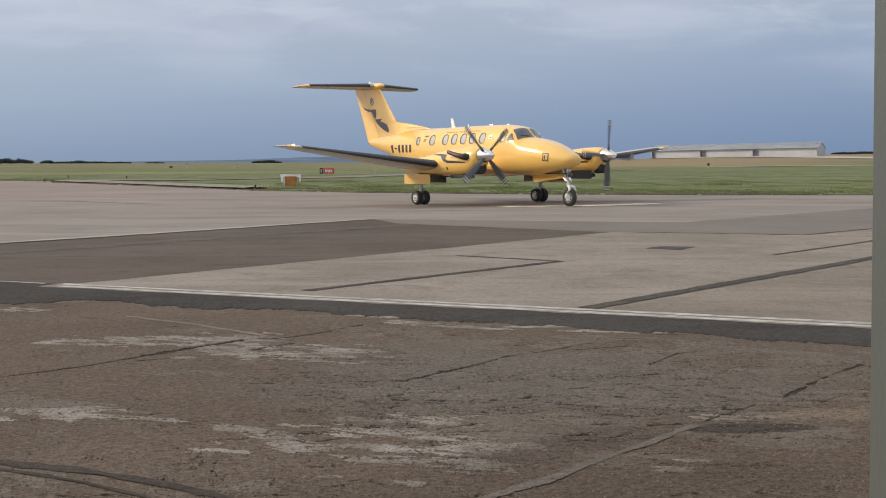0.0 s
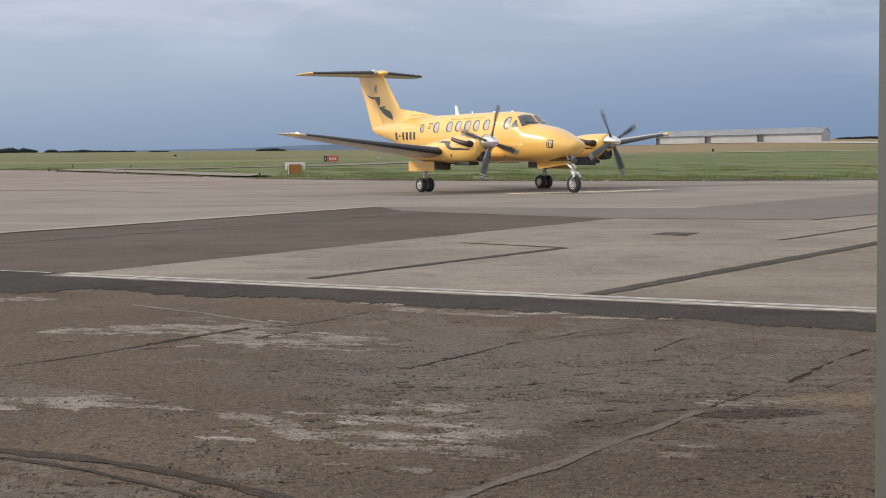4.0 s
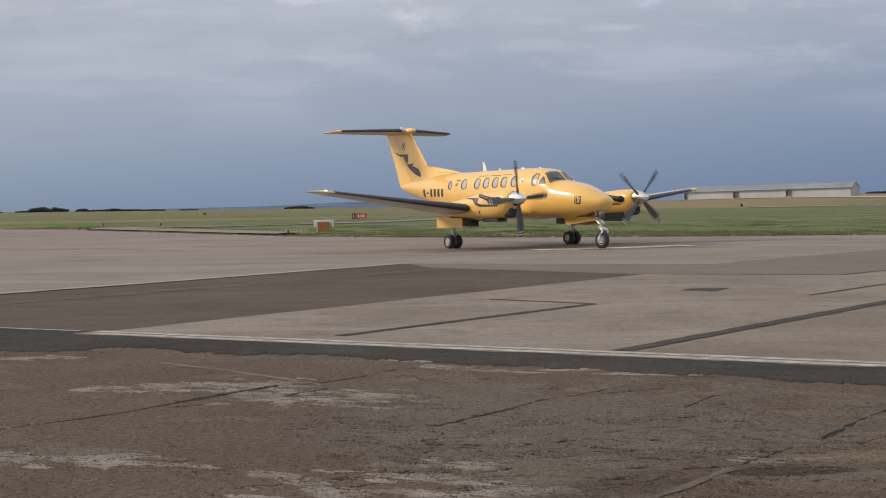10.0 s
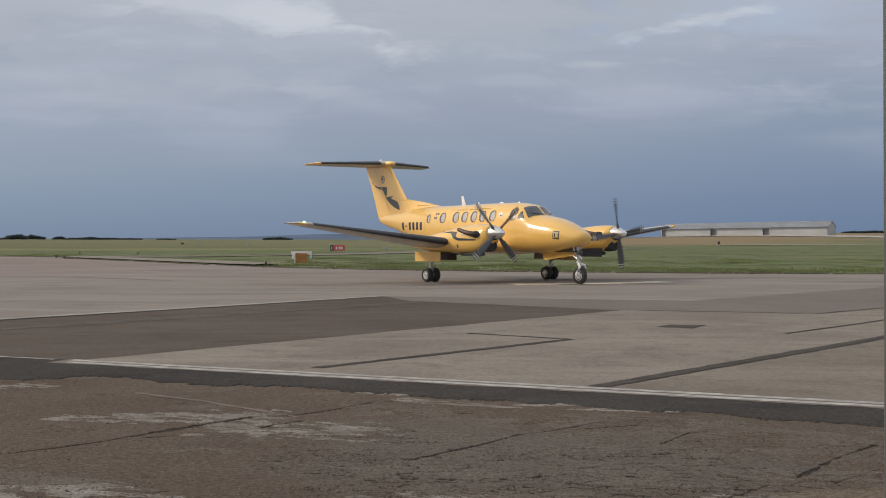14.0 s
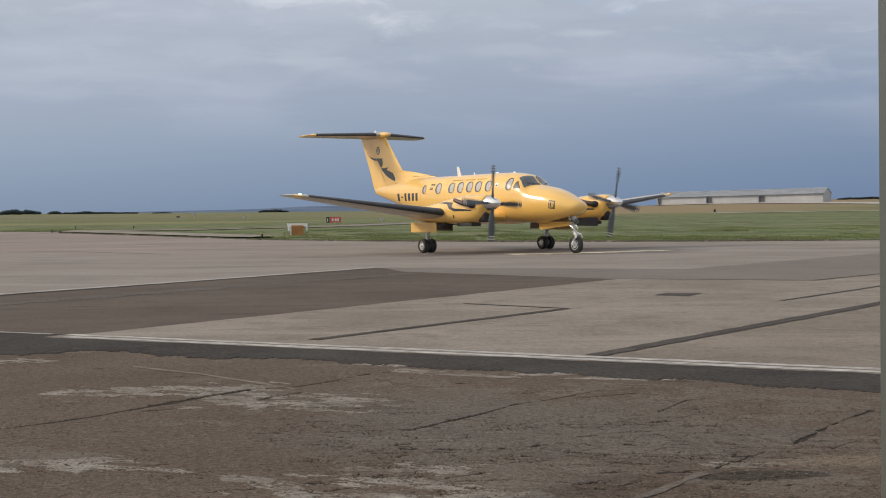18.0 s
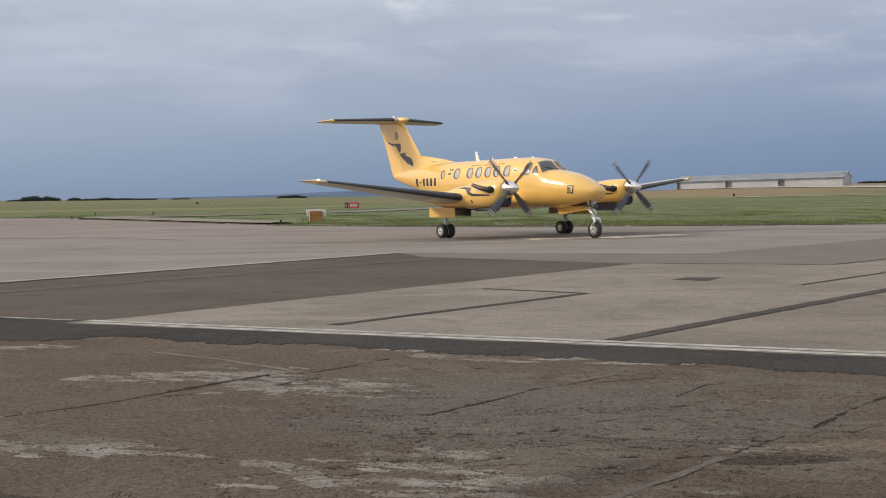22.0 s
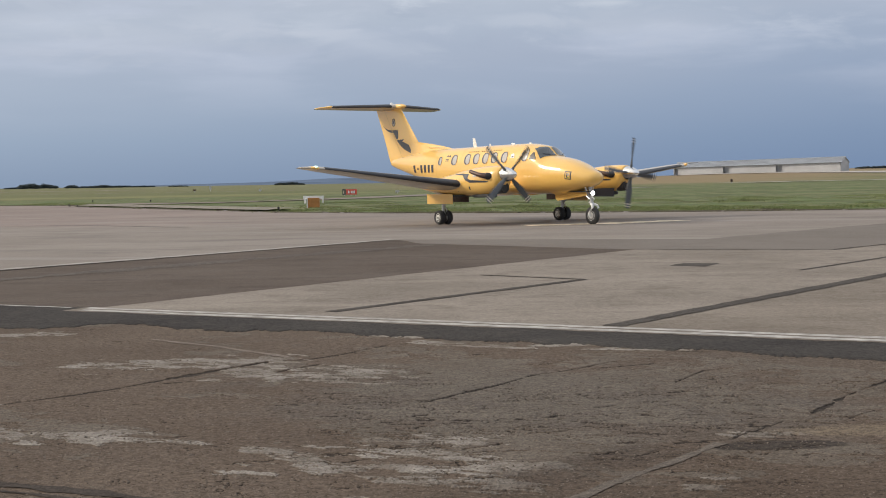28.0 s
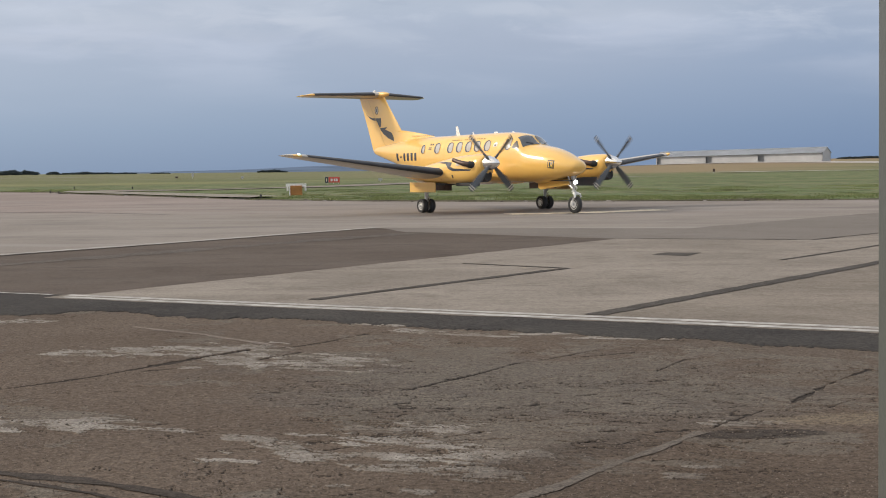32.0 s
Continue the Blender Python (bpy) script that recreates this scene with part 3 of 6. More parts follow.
def ribbon(points, width, z, wave=0.0, step=0.25, seed=0, taper=False):
    """A flat strip along a line, its width and course a little uneven."""
    rnd = random.Random(seed)
    pts = []
    for a, b in zip(points, points[1:]):
        a, b = Vector(a), Vector(b)
        k = max(1, int((b - a).length / step))
        pts += [a.lerp(b, j / k) for j in range(k)]
    pts.append(Vector(points[-1]))
    bm = bmesh.new()
    rows = []
    for i, q in enumerate(pts):
        d = (pts[min(i + 1, len(pts) - 1)] - pts[max(i - 1, 0)]).normalized()
        nrm = Vector((-d.y, d.x))
        w = width / 2 * max(0.12, 1 + wave * (1.6 * noise.noise((q.x * 3.1, q.y * 3.1, seed * 1.7 + 5)) + 0.5 * rnd.uniform(-1, 1)))
        if taper:
            w *= 0.25 + 0.75 * math.sin(math.pi * min(1, max(0, i / (len(pts) - 1))))
        s = nrm * min(width, 0.05) * wave * 1.2 * noise.noise((q.x * 2.3, q.y * 2.3, seed * 3.1))
        rows.append([(*(q + s + nrm * w), z), (*(q + s - nrm * w), z)])
    loft(rows, False, False, bm)
    bmesh.ops.recalc_face_normals(bm, faces=bm.faces)
    if bm.faces[:][0].normal.z < 0:
        bmesh.ops.reverse_faces(bm, faces=bm.faces)
    return bm


def smooth(a, b, v):
    v = min(1, max(0, (v - a) / (b - a)))
    return v * v * (3 - 2 * v)


# ---- ground ----
# edge of the paved apron against the grass, from left to right
EDGE = [(-400, 210), (-120, 150), (-36, 111), (-27.5, 104), (-25.5, 98), (-15.8, 82), (-8.1, 68.7), (-2.2, 63.0), (4, 59.5), (11, 57), (18.3, 56), (60, 54), (400, 50)]


def edge_y(x):
    for (x0, y0), (x1, y1) in zip(EDGE, EDGE[1:]):
        if x0 <= x <= x1:
            return y0 + (y1 - y0) * (x - x0) / (x1 - x0)
    return EDGE[0][1] if x < 0 else EDGE[-1][1]


def land(x, y):
    """Height of the open land: level, rising gently to the fields beyond the airfield."""
    z = -0.05 + 0.09 * smooth(0, 3.0, y - edge_y(x))
    az = x / max(y, 1)
    z += 0.09 * noise.noise((x * 0.085, y * 0.045, 2.0)) * smooth(4, 14, y - edge_y(x)) * (1 - smooth(150, 260, y))
    z += 3.6 * smooth(440, 600, y) * smooth(-0.04, 0.31, az)
    z += 4.5 * smooth(600, 1100, y) * smooth(0.24, 0.34, az)
    return z


def make_ground():
    ys = [-400, -100, 0, 30, 45] + [48 + 1.0 * i for i in range(60)] + [108 + 4.0 * i for i in range(24)] + [210, 230, 260, 300, 350, 400, 450, 475, 500, 520, 540, 560, 580, 600, 620, 700, 800, 900, 1000, 1150, 1400, 1800, 2500, 4600]
    xs = [-4500, -2500, -1500, -900, -600, -450, -340, -260, -200, -160, -130, -110, -95] + [-84 + 3.0 * i for i in range(57)] + [95, 110, 130, 160, 200, 250, 300, 380, 480, 600, 800, 1100, 1600, 2600, 4500]
    bm = bmesh.new()
    rows = [[(x, y, land(x, y)) for x in xs] for y in ys]
    loft(rows, False, False, bm)
    ob = part("ground", bm, GRASS, smooth=True)
    if ob.data.polygons[0].normal.z < 0:
        ob.data.flip_normals()
    tagged(ob, "rough green and straw-coloured airfield grassland", "grass", kind="structure")


make_ground()

# ---- apron ----
def on_line(x):
    """The painted double line across the apron: its y at x."""
    return 16.75 - 0.5213 * (x + 5.49)


apron = part("apron", sheet([(-400, on_line(-40)), (-40, on_line(-40)), (40, on_line(40)), (400, on_line(40))] + EDGE[::-1], 0.0), FAR_CONCRETE)
tagged(apron, "weathered pale concrete apron with faint streaks", "apron", kind="structure")
front = part("old_asphalt", sheet([(-40, on_line(-40)), (-40, -60), (40, -60), (40, on_line(40))], -0.02), BROWN_ASPHALT)
tagged(front, "cracked brown old asphalt with worn pale patches", "asphalt", kind="structure")
LOWER = [(-40, 33.4), (-14, 19.5), (-7, 15.3), (-4.48, 13.74), (-3.46, 14.12), (-1.7, 13.2), (0, 12.32), (1.76, 11.2), (3.4, 10.34), (8, 7.7), (40, -8.5)]
bm = bmesh.new()
rows = []
for k in range(1400):
    x = -12 + 22 * k / 1399
    low = float(np.interp(x, [q[0] for q in LOWER], [q[1] for q in LOWER]))
    low += 0.30 * noise.fractal((x * 1.1, 3.3, 0.7), 0.55, 2.3, 9)
    rows.append([(x, on_line(x), 0.008), (x + 0.1, (on_line(x) + low) / 2, 0.009), (x + 0.2, low + 0.06, 0.007), (x + 0.2, low, 0.001), (x + 0.2, low - 0.02, -0.018)])
loft(rows, False, False, bm)
band = part("asphalt_strip", bm, BAND)
if band.data.polygons[0].normal.z < 0:
    band.data.flip_normals()
tagged(band, "dark patched asphalt strip beside the painted line", "asphalt", kind="structure")
lane = part("asphalt_lane", sheet([(-10.55, 19.38), (-3.99, 16.05), (4.07, 27.32), (-0.3, 31.51), (-0.93, 33.85)], 0.004, 0.05, 0.6, 5), LANE)
tagged(lane, "dark brown asphalt lane across the apron", "asphalt", kind="structure")
lane2 = part("asphalt_lane", sheet([(-0.93, 33.85), (-0.3, 31.51), (4.07, 27.32), (7.65, 26.01), (8.99, 27.46), (30, 50), (30, 58), (12.89, 39.41), (6.35, 31.57)], 0.004, 0.1, 0.6, 6), LANE_GREY)
tagged(lane2, "grey worn asphalt lane between concrete slabs", "asphalt", kind="structure")


def cut_sheet(points, z, low, high):
    """The piece of a polygon whose 0.8x - 0.6y lies between low and high, with thickness."""
    bm = sheet(points, z)
    n = Vector((0.8, -0.6, 0))
    for c, s in ((low, -1), (high, 1)):
        bmesh.ops.bisect_plane(bm, geom=bm.verts[:] + bm.edges[:] + bm.faces[:], plane_co=n * c, plane_no=n * s, clear_outer=True)
    return bm


slabs = new("concrete_paving")
tagged(slabs, "pale worn concrete slabs with dark tar joints", "paving", kind="structure")
FIELD = [(-3.99, 16.05), (4.07, 27.32), (7.65, 26.01), (8.99, 27.46), (30, 50), (30, on_line(30))]
cuts = [-40, -9.99, -6.52, -3.1, 0.3, 3.7, 7.1, 40]
for a, b in zip(cuts, cuts[1:]):
    part("slab", cut_sheet(FIELD, 0.004, a + 0.004, b - 0.004), CONCRETE if a < -6.6 else OLD_CONCRETE, slabs)
JOINTS = [([(-1.16, 15.06), (0.4, 17.08), (2.15, 19.34)], 0.11), ([(0.7, 20.6), (2.15, 19.34)], 0.07), ([(1.72, 13.12), (3.6, 15.57), (6.21, 18.97), (9, 22.7)], 0.17),
          ([(5.56, 20.52), (7.55, 23.05), (9, 25)], 0.06), ([(6.2, 13.9), (12, 21.6)], 0.12)]
for i, (line, w) in enumerate(JOINTS):
    part("tar_joint", ribbon(line, w * 1.32, 0.010, 0.14, 0.12, i), JOINT, slabs)
part("patch_repair", sheet([(3.84, 22.1), (4.17, 22.63), (4.76, 22.51), (4.36, 21.7)], 0.008, 0.04, 0.15, 8), JOINT, slabs, "dark square asphalt repair")
part("tar_joint", ribbon([(4.07, 27.32), (5.9, 26.75), (7.65, 26.01), (8.99, 27.46), (14, 33.0)], 0.08, 0.010, 0.6, 0.2, 41), JOINT, slabs)


def painted(name, line, width, z, mat, label, seed, wave=0.10):
    ob = part(name, ribbon(line, width, z, wave, 0.2, seed), mat)
    return tagged(ob, label, "line", kind="structure")


def shifted(x0, x1, off):
    return [(x0, on_line(x0) + off), (x1, on_line(x1) + off)]


painted("pale_streak", shifted(-4.2, 16, -0.20), 0.46, 0.0115, OLD_CONCRETE, "pale worn bed of the painted lines", 6, 0.15)
painted("white_line", shifted(-4.1, 16, -0.065), 0.14, 0.014, LINE, "worn white painted line across the apron", 1)
painted("white_line", shifted(-4.1, 16, -0.315), 0.15, 0.014, LINE, "worn white painted line across the apron", 2)
painted("white_line", shifted(-14, -4.3, -0.1), 0.08, 0.014, LINE, "thin worn white painted line", 3, 0.3)
painted("white_line", [(-12.5, 16.4), (-7.73, 23.72), (-5.17, 27.45), (-0.96, 33.95)], 0.30, 0.012, PALE_EDGE, "pale edge strip beside the dark asphalt lane", 4, 0.25)
painted("tar_line", [(-10.4, 19.2), (-7.6, 23.5), (-5.1, 27.2), (-0.93, 33.7)], 0.14, 0.010, TAR, "dark tar joint beside the asphalt lane", 14, 0.5)
painted("pale_streak", [(-7.5, 20.2), (-4.6, 24.4), (-3.13, 26.5), (0.06, 30.9)], 0.55, 0.008, SEAM, "pale worn seam in the dark asphalt lane", 81, 0.6)
painted("yellow_line", [(2.9, 42.9), (4.0, 43.15), (5.4, 43.5), (8.3, 45.6)], 1.1, 0.008, YLINE, "faded yellow taxi guide line on concrete", 5, 0.1)


# tar run into the broken edge of the old surface
TAR_RUNS = [([(-2.6, 6.74), (-1.97, 6.49), (-1.67, 6.36), (-1.37, 6.2), (-1.08, 6.0), (-0.85, 5.79), (-0.5, 5.5)], 0.10), ([(-2.2, 6.45), (-1.92, 6.33), (-1.47, 6.07), (-1.16, 5.79), (-0.9, 5.55)], 0.035)]
for i, (line, w) in enumerate(TAR_RUNS):
    part("tar_run", ribbon(line, w * 0.85, -0.0006 + 0.0004 * i, 0.6, 0.07, 20 + i), TAR, front)
SEALS = [([(-2.65, 12.7), (-1.9, 12.0), (-1.36, 11.4), (-1.0, 10.97)], 0.06), ([(0.05, 5.4), (0.27, 5.68), (0.71, 6.17), (0.98, 6.54), (1.55, 7.27)], 0.065), ([(-7, 15.4), (-4.6, 16.1), (-4.2, 16.3)], 0.05)]
# the old surface in relief: flaking coats of a few millimetres, grit, open cracks
table = np.random.default_rng(17).random((256, 256))


def value_noise(x, y, octaves, gain=0.55, seed=0):
    """Smooth noise between 0 and 1 over arrays of x and y."""
    total, amp, norm = 0.0, 1.0, 0.0
    for k in range(octaves):
        u, v = x * 2.03**k + seed * 17.3 + k * 5.1, y * 2.03**k + seed * 9.7 + k * 3.7
        i, j = np.floor(u).astype(int), np.floor(v).astype(int)
        fu, fv = u - i, v - j
        fu, fv = fu * fu * (3 - 2 * fu), fv * fv * (3 - 2 * fv)
        i0, j0, i1, j1 = i % 256, j % 256, (i + 1) % 256, (j + 1) % 256
        val = table[i0, j0] * (1 - fu) * (1 - fv) + table[i1, j0] * fu * (1 - fv) + table[i0, j1] * (1 - fu) * fv + table[i1, j1] * fu * fv
        total, norm, amp = total + val * amp, norm + amp, amp * gain
    return total / norm


def step(a, b, v):
    u = np.clip((v - a) / (b - a), 0, 1)
    return u * u * (3 - 2 * u)


def spot(x, y, cx, cy, rx, ry, turn):
    """1 in the middle of an ellipse, 0 on its rim, falling on outside."""
    c, s = math.cos(radians(turn)), math.sin(radians(turn))
    dx, dy = x - cx, y - cy
    return 1 - np.hypot((dx * c + dy * s) / rx, (dy * c - dx * s) / ry)


def away(x, y, line):
    """Distance from a line of points."""
    best = np.full(x.shape, 99.0)
    for (xa, ya), (xb, yb) in zip(line, line[1:]):
        u = np.clip(((x - xa) * (xb - xa) + (y - ya) * (yb - ya)) / ((xb - xa) ** 2 + (yb - ya) ** 2), 0, 1)
        best = np.minimum(best, np.hypot(x - xa - u * (xb - xa), y - ya - u * (yb - ya)))
    return best


# cement skim left in streaks: both ends, half width, fullness
SKIM = [(-2.65, 10.83, -1.45, 11.02, 0.25, 1.0), (-1.30, 10.36, -0.65, 10.12, 0.30, 0.9), (-1.64, 9.97, -1.2, 10.3, 0.12, 0.7), (-2.75, 7.92, -1.9, 7.78, 0.16, 1.3), (-1.9, 7.75, -1.34, 7.5, 0.07, 1.0),
        (-1.0, 7.3, -0.8, 7.2, 0.09, 1.1), (-1.04, 6.74, -0.84, 6.69, 0.05, 0.9), (-0.72, 7.38, -0.39, 7.31, 0.07, 1.2), (0.85, 11.68, 1.2, 11.79, 0.10, 1.3), (1.18, 6.2, 1.28, 6.21, 0.05, 1.5), (1.3, 6.42, 1.42, 6.4, 0.03, 1.2),
        (1.68, 7.48, 1.98, 7.57, 0.07, 1.2), (-4.2, 13.2, -3.8, 13.3, 0.16, 1.0)]
WEAK = [(-0.83, 7.05, -0.5, 6.85, 0.12, 0.7), (-0.39, 7.28, 0.44, 6.78, 0.14, 0.8), (-0.66, 6.89, 0.32, 6.62, 0.11, 0.8), (-0.34, 7.57, 0.17, 7.46, 0.14, 0.5), (-0.21, 6.51, 0.33, 6.3, 0.14, 0.5), (-0.46, 6.12, -0.35, 6.12, 0.05, 0.9),
        (-0.06, 5.98, 0.03, 5.97, 0.04, 0.9), (-0.13, 12.06, 0.74, 11.55, 0.11, 0.7), (-0.5, 12.75, -0.1, 12.6, 0.14, 0.8), (1.35, 11.45, 2.1, 11.2, 0.07, 0.5), (-3.3, 9.0, -3.0, 8.95, 0.1, 0.8)]
# open cracks and their widths
CRACKS = [([(-3.6, 8.4), (-2.76, 9.13), (-2.31, 9.59), (-1.84, 10.31), (-1.36, 10.95), (-1.05, 11.08), (-0.79, 11.36), (-0.43, 11.94)], 0.046), ([(-1.97, 10.12), (-1.6, 10.62), (-1.36, 10.95)], 0.085), ([(-1.22, 10.35), (-0.93, 10.76)], 0.04),
          ([(-2.0, 9.84), (-1.7, 10.0)], 0.03), ([(-0.06, 8.83), (0.2, 9.18), (0.45, 9.51), (0.73, 9.97), (1.0, 10.2), (1.5, 10.73)], 0.034), ([(1.18, 10.26), (1.69, 10.49)], 0.03), ([(1.91, 11.25), (2.22, 11.16)], 0.035),
          ([(1.7, 9.51), (2.01, 10.07), (2.24, 10.15)], 0.03), ([(2.87, 9.39), (3.22, 9.37)], 0.03), ([(2.29, 8.17), (2.69, 8.8), (3.19, 9.45)], 0.05), ([(1.64, 7.41), (2.05, 7.92), (2.21, 7.88)], 0.018), ([(2.45, 7.97), (2.95, 8.53)], 0.014),
          ([(-1.1, 9.98), (-0.7, 9.9), (-0.2, 9.85)], 0.02)]
away_y, across_x = 760, 1050
GY = np.repeat((4.7 * (14.7 / 4.7) ** np.linspace(0, 1, away_y))[:, None], across_x, 1)
GX = np.linspace(-0.40, 0.40, across_x)[None, :] * GY
# the old surface was laid, and breaks, along the direction of the painted line
along, across = 0.887 * GX - 0.462 * GY, 0.462 * GX + 0.887 * GY
warp = value_noise(GX * 1.3, GY * 1.3, 4, 0.5, 3) - 0.5
flake = value_noise(along * 1.6 + warp, across * 2.6 + warp, 8, 0.64, 1)
flake2 = value_noise(along * 3.5 + warp, across * 7.5 - warp, 7, 0.68, 2)
worn = np.full(GX.shape, -0.6)
for cx, cy, rx, ry, turn, much in ((0.9, 9.9, 2.1, 1.25, -20, 1.0), (0.35, 7.5, 1.5, 0.85, -24, 0.75), (2.6, 9.2, 1.5, 1.0, -25, 0.7), (-0.5, 10.3, 1.2, 0.55, -10, 0.9), (-1.7, 5.5, 0.9, 0.5, -30, 1.0), (-3.4, 8.6, 1.4, 0.35, -20, 0.6)):
    worn = np.maximum(worn, np.clip(spot(GX, GY, cx, cy, rx, ry, turn), -0.6, 0.55) * much)
coat = step(0.50, 0.512, flake + 0.30 * worn - 0.01)
lift, near = np.full(GX.shape, -0.4), np.full(GX.shape, -1.0)
for xa, ya, xb, yb, w, full in SKIM + WEAK:
    d = np.clip(1 - away(GX, GY, [(xa, ya), (xb, yb)]) / w, -1, 1)
    lift, near = np.maximum(lift, 0.17 * d + 0.10 * (full - 1)), np.maximum(near, d)
skim = step(0.50, 0.512, flake2 + lift - 0.012) * (near > -0.9) * step(0.37, 0.40, value_noise(along * 7, across * 15, 5, 0.68, 9))
grit = value_noise(GX * 55, GY * 55, 2, 0.7, 4) ** 1.4
ground_z = -0.0060 + 0.0024 * grit
ground_z = np.maximum(ground_z, coat * (0.0036 + 0.0005 * grit) - 0.0060)
ground_z = np.maximum(ground_z, skim * (0.0068 + 0.0005 * grit) - 0.0060)
CLEFT = -0.0125
# ragged open breaks where the coats are lifting
for k, (fx, fy, wide) in enumerate(((1.6, 3.4, 0.007), (3.0, 7.0, 0.009))):
    ridge = np.abs(value_noise(along * fx + 2 * warp, across * fy + 3 * warp, 6, 0.6, 11 + k) - 0.5)
    gate = value_noise(GX * 1.7, GY * 2.4, 4, 0.6, 21 + k) + 0.16 * worn
    ground_z = np.where((ridge < wide) & (gate > 0.585), CLEFT, ground_z)
ragged = value_noise(GX * 9, GY * 9, 5, 0.65, 6) - 0.5
gaps = value_noise(GX * 2.3, GY * 2.3, 4, 0.6, 8)
for line, w in CRACKS:
    ground_z = np.where((away(GX, GY, line) + 1.1 * w * ragged < w * 0.5 * np.clip(2.4 * gaps - 0.35, 0.2, 1.2)), CLEFT, ground_z)
# short gashes, thickest where the coat is most broken
rng = np.random.default_rng(23)
made = 0
while made < 300:
    cy = rng.uniform(6.9, 9.3) if rng.random() < 0.65 else rng.uniform(6.3, 12.2)
    cx = rng.uniform(-0.7, 2.1) if rng.random() < 0.85 else rng.uniform(-2.6, 3.4)
    if cy > 16.75 - 0.5213 * (cx + 5.49) - 1.9 or abs(cx) > 0.36 * cy:
        continue
    made += 1
    turn, half, w = radians(rng.choice((-27, -14, -4, 6, 20)) + rng.normal(0, 7)), rng.uniform(0.03, 0.13), rng.uniform(0.010, 0.022)
    r0, r1 = (int(np.clip(np.log(v / 4.7) / np.log(14.7 / 4.7) * (away_y - 1), 0, away_y - 1)) for v in (cy - half - 0.05, cy + half + 0.05))
    c0, c1 = (int(np.clip((v / cy + 0.40) / 0.80 * (across_x - 1), 0, across_x - 1)) for v in (cx - half - 0.15, cx + half + 0.15))
    cut = (slice(r0, r1 + 1), slice(c0, c1 + 1))
    dx, dy = half * math.cos(turn), half * math.sin(turn)
    bend = 0.10 * (value_noise(GX[cut] * 9, GY[cut] * 9, 4, 0.6, 31) - 0.5)
    gap = away(GX[cut], GY[cut] + bend, [(cx - dx, cy - dy), (cx + dx, cy + dy)]) + 2.0 * w * ragged[cut]
    ground_z[cut] = np.where(gap < w * 0.5, CLEFT, ground_z[cut])
for line, w in TAR_RUNS:
    ground_z = np.where(away(GX, GY, line) < w * 0.8, np.minimum(ground_z, -0.0035), ground_z)
for line, w in SEALS:
    ground_z = np.where(away(GX, GY, line) < w * 0.6, np.minimum(ground_z, -0.0026), ground_z)
low_line = np.interp(GX, [q[0] for q in LOWER], [q[1] for q in LOWER])
ground_z = np.where(GY > low_line + 0.9, -0.016, ground_z)
me = bpy.data.meshes.new("worn_surface")
idx = np.arange(away_y * across_x).reshape(away_y, across_x)
quads = np.stack([idx[:-1, :-1], idx[:-1, 1:], idx[1:, 1:], idx[1:, :-1]], -1).reshape(-1, 4)
quads = quads[(GY < low_line + 1.0)[:-1, :-1].reshape(-1)]
me.vertices.add(GX.size)
me.vertices.foreach_set("co", np.stack([GX, GY, ground_z], -1).reshape(-1))
me.loops.add(quads.size)
me.loops.foreach_set("vertex_index", quads.reshape(-1))
me.polygons.add(len(quads))
me.polygons.foreach_set("loop_start", np.arange(0, quads.size, 4))
me.update(calc_edges=True)
me.materials.append(ASPHALT)
ob = new("worn_surface", me)
ob.parent = front
tagged(ob, "flaking old asphalt with grey coats and cement skim", kind="stuff")
# loose and proud stones of the old surface
stones = np.random.default_rng(5)
N = 45000
sy = 5.0 + 8.5 * stones.random(N) ** 1.35
sx = (stones.random(N) - 0.5) * 0.76 * sy
here = ground_z[np.clip((np.log(sy / 4.7) / np.log(14.7 / 4.7) * (away_y - 1)).astype(int), 0, away_y - 1), np.clip(((sx / sy + 0.40) / 0.80 * (across_x - 1)).astype(int), 0, across_x - 1)]
keep = (sy < on_line(sx) - 1.75 + 0.2 * stones.standard_normal(N)) & (here > -0.010) & (here < 0.003)
sx, sy, here = sx[keep], sy[keep], here[keep]
N = len(sx)
size = 0.004 + 0.008 * stones.random(N) ** 2.5
hgt = size * (0.2 + 0.5 * stones.random(N))
turn = stones.random(N) * 6.283
co = np.zeros((N, 5, 3))
for k in range(4):
    rad = size * (0.7 + 0.6 * stones.random(N))
    co[:, k, 0], co[:, k, 1], co[:, k, 2] = sx + rad * np.cos(turn + 1.571 * k), sy + rad * np.sin(turn + 1.571 * k), here - 0.003
co[:, 4, 0], co[:, 4, 1], co[:, 4, 2] = sx + size * 0.3 * (stones.random(N) - 0.5), sy + size * 0.3 * (stones.random(N) - 0.5), here + hgt
tri = np.array([(0, 1, 4), (1, 2, 4), (2, 3, 4), (3, 0, 4)])
me = bpy.data.meshes.new("loose_stones")
me.from_pydata(co.reshape(-1, 3).tolist(), [], (tri[None] + 5 * np.arange(N)[:, None, None]).reshape(-1, 3).tolist())
me.materials.append(STONES)
tagged(new("loose_stones", me), "countless small brown stones in old asphalt", "stones", kind="stuff")
for i, (line, w) in enumerate(SEALS):
    part("sealed_joint", ribbon(line, w, -0.0012, 0.5, 0.03, 50 + i), ASPHALT_SEAL if i else PALE_SEAL, front)

# ---- building edge beside the camera ----
jamb = box(1.016, 4.2, 2.80, 2.95, -0.02, 4.2, 0.004)
for v in jamb.verts:
    if v.co.x < 2:
        v.co.x -= 0.0068 * (v.co.z - 0.9)
wall = part("wall_east", jamb, POST)
tagged(wall, "smooth grey-green painted steel door jamb and wall", "wall", kind="structure")

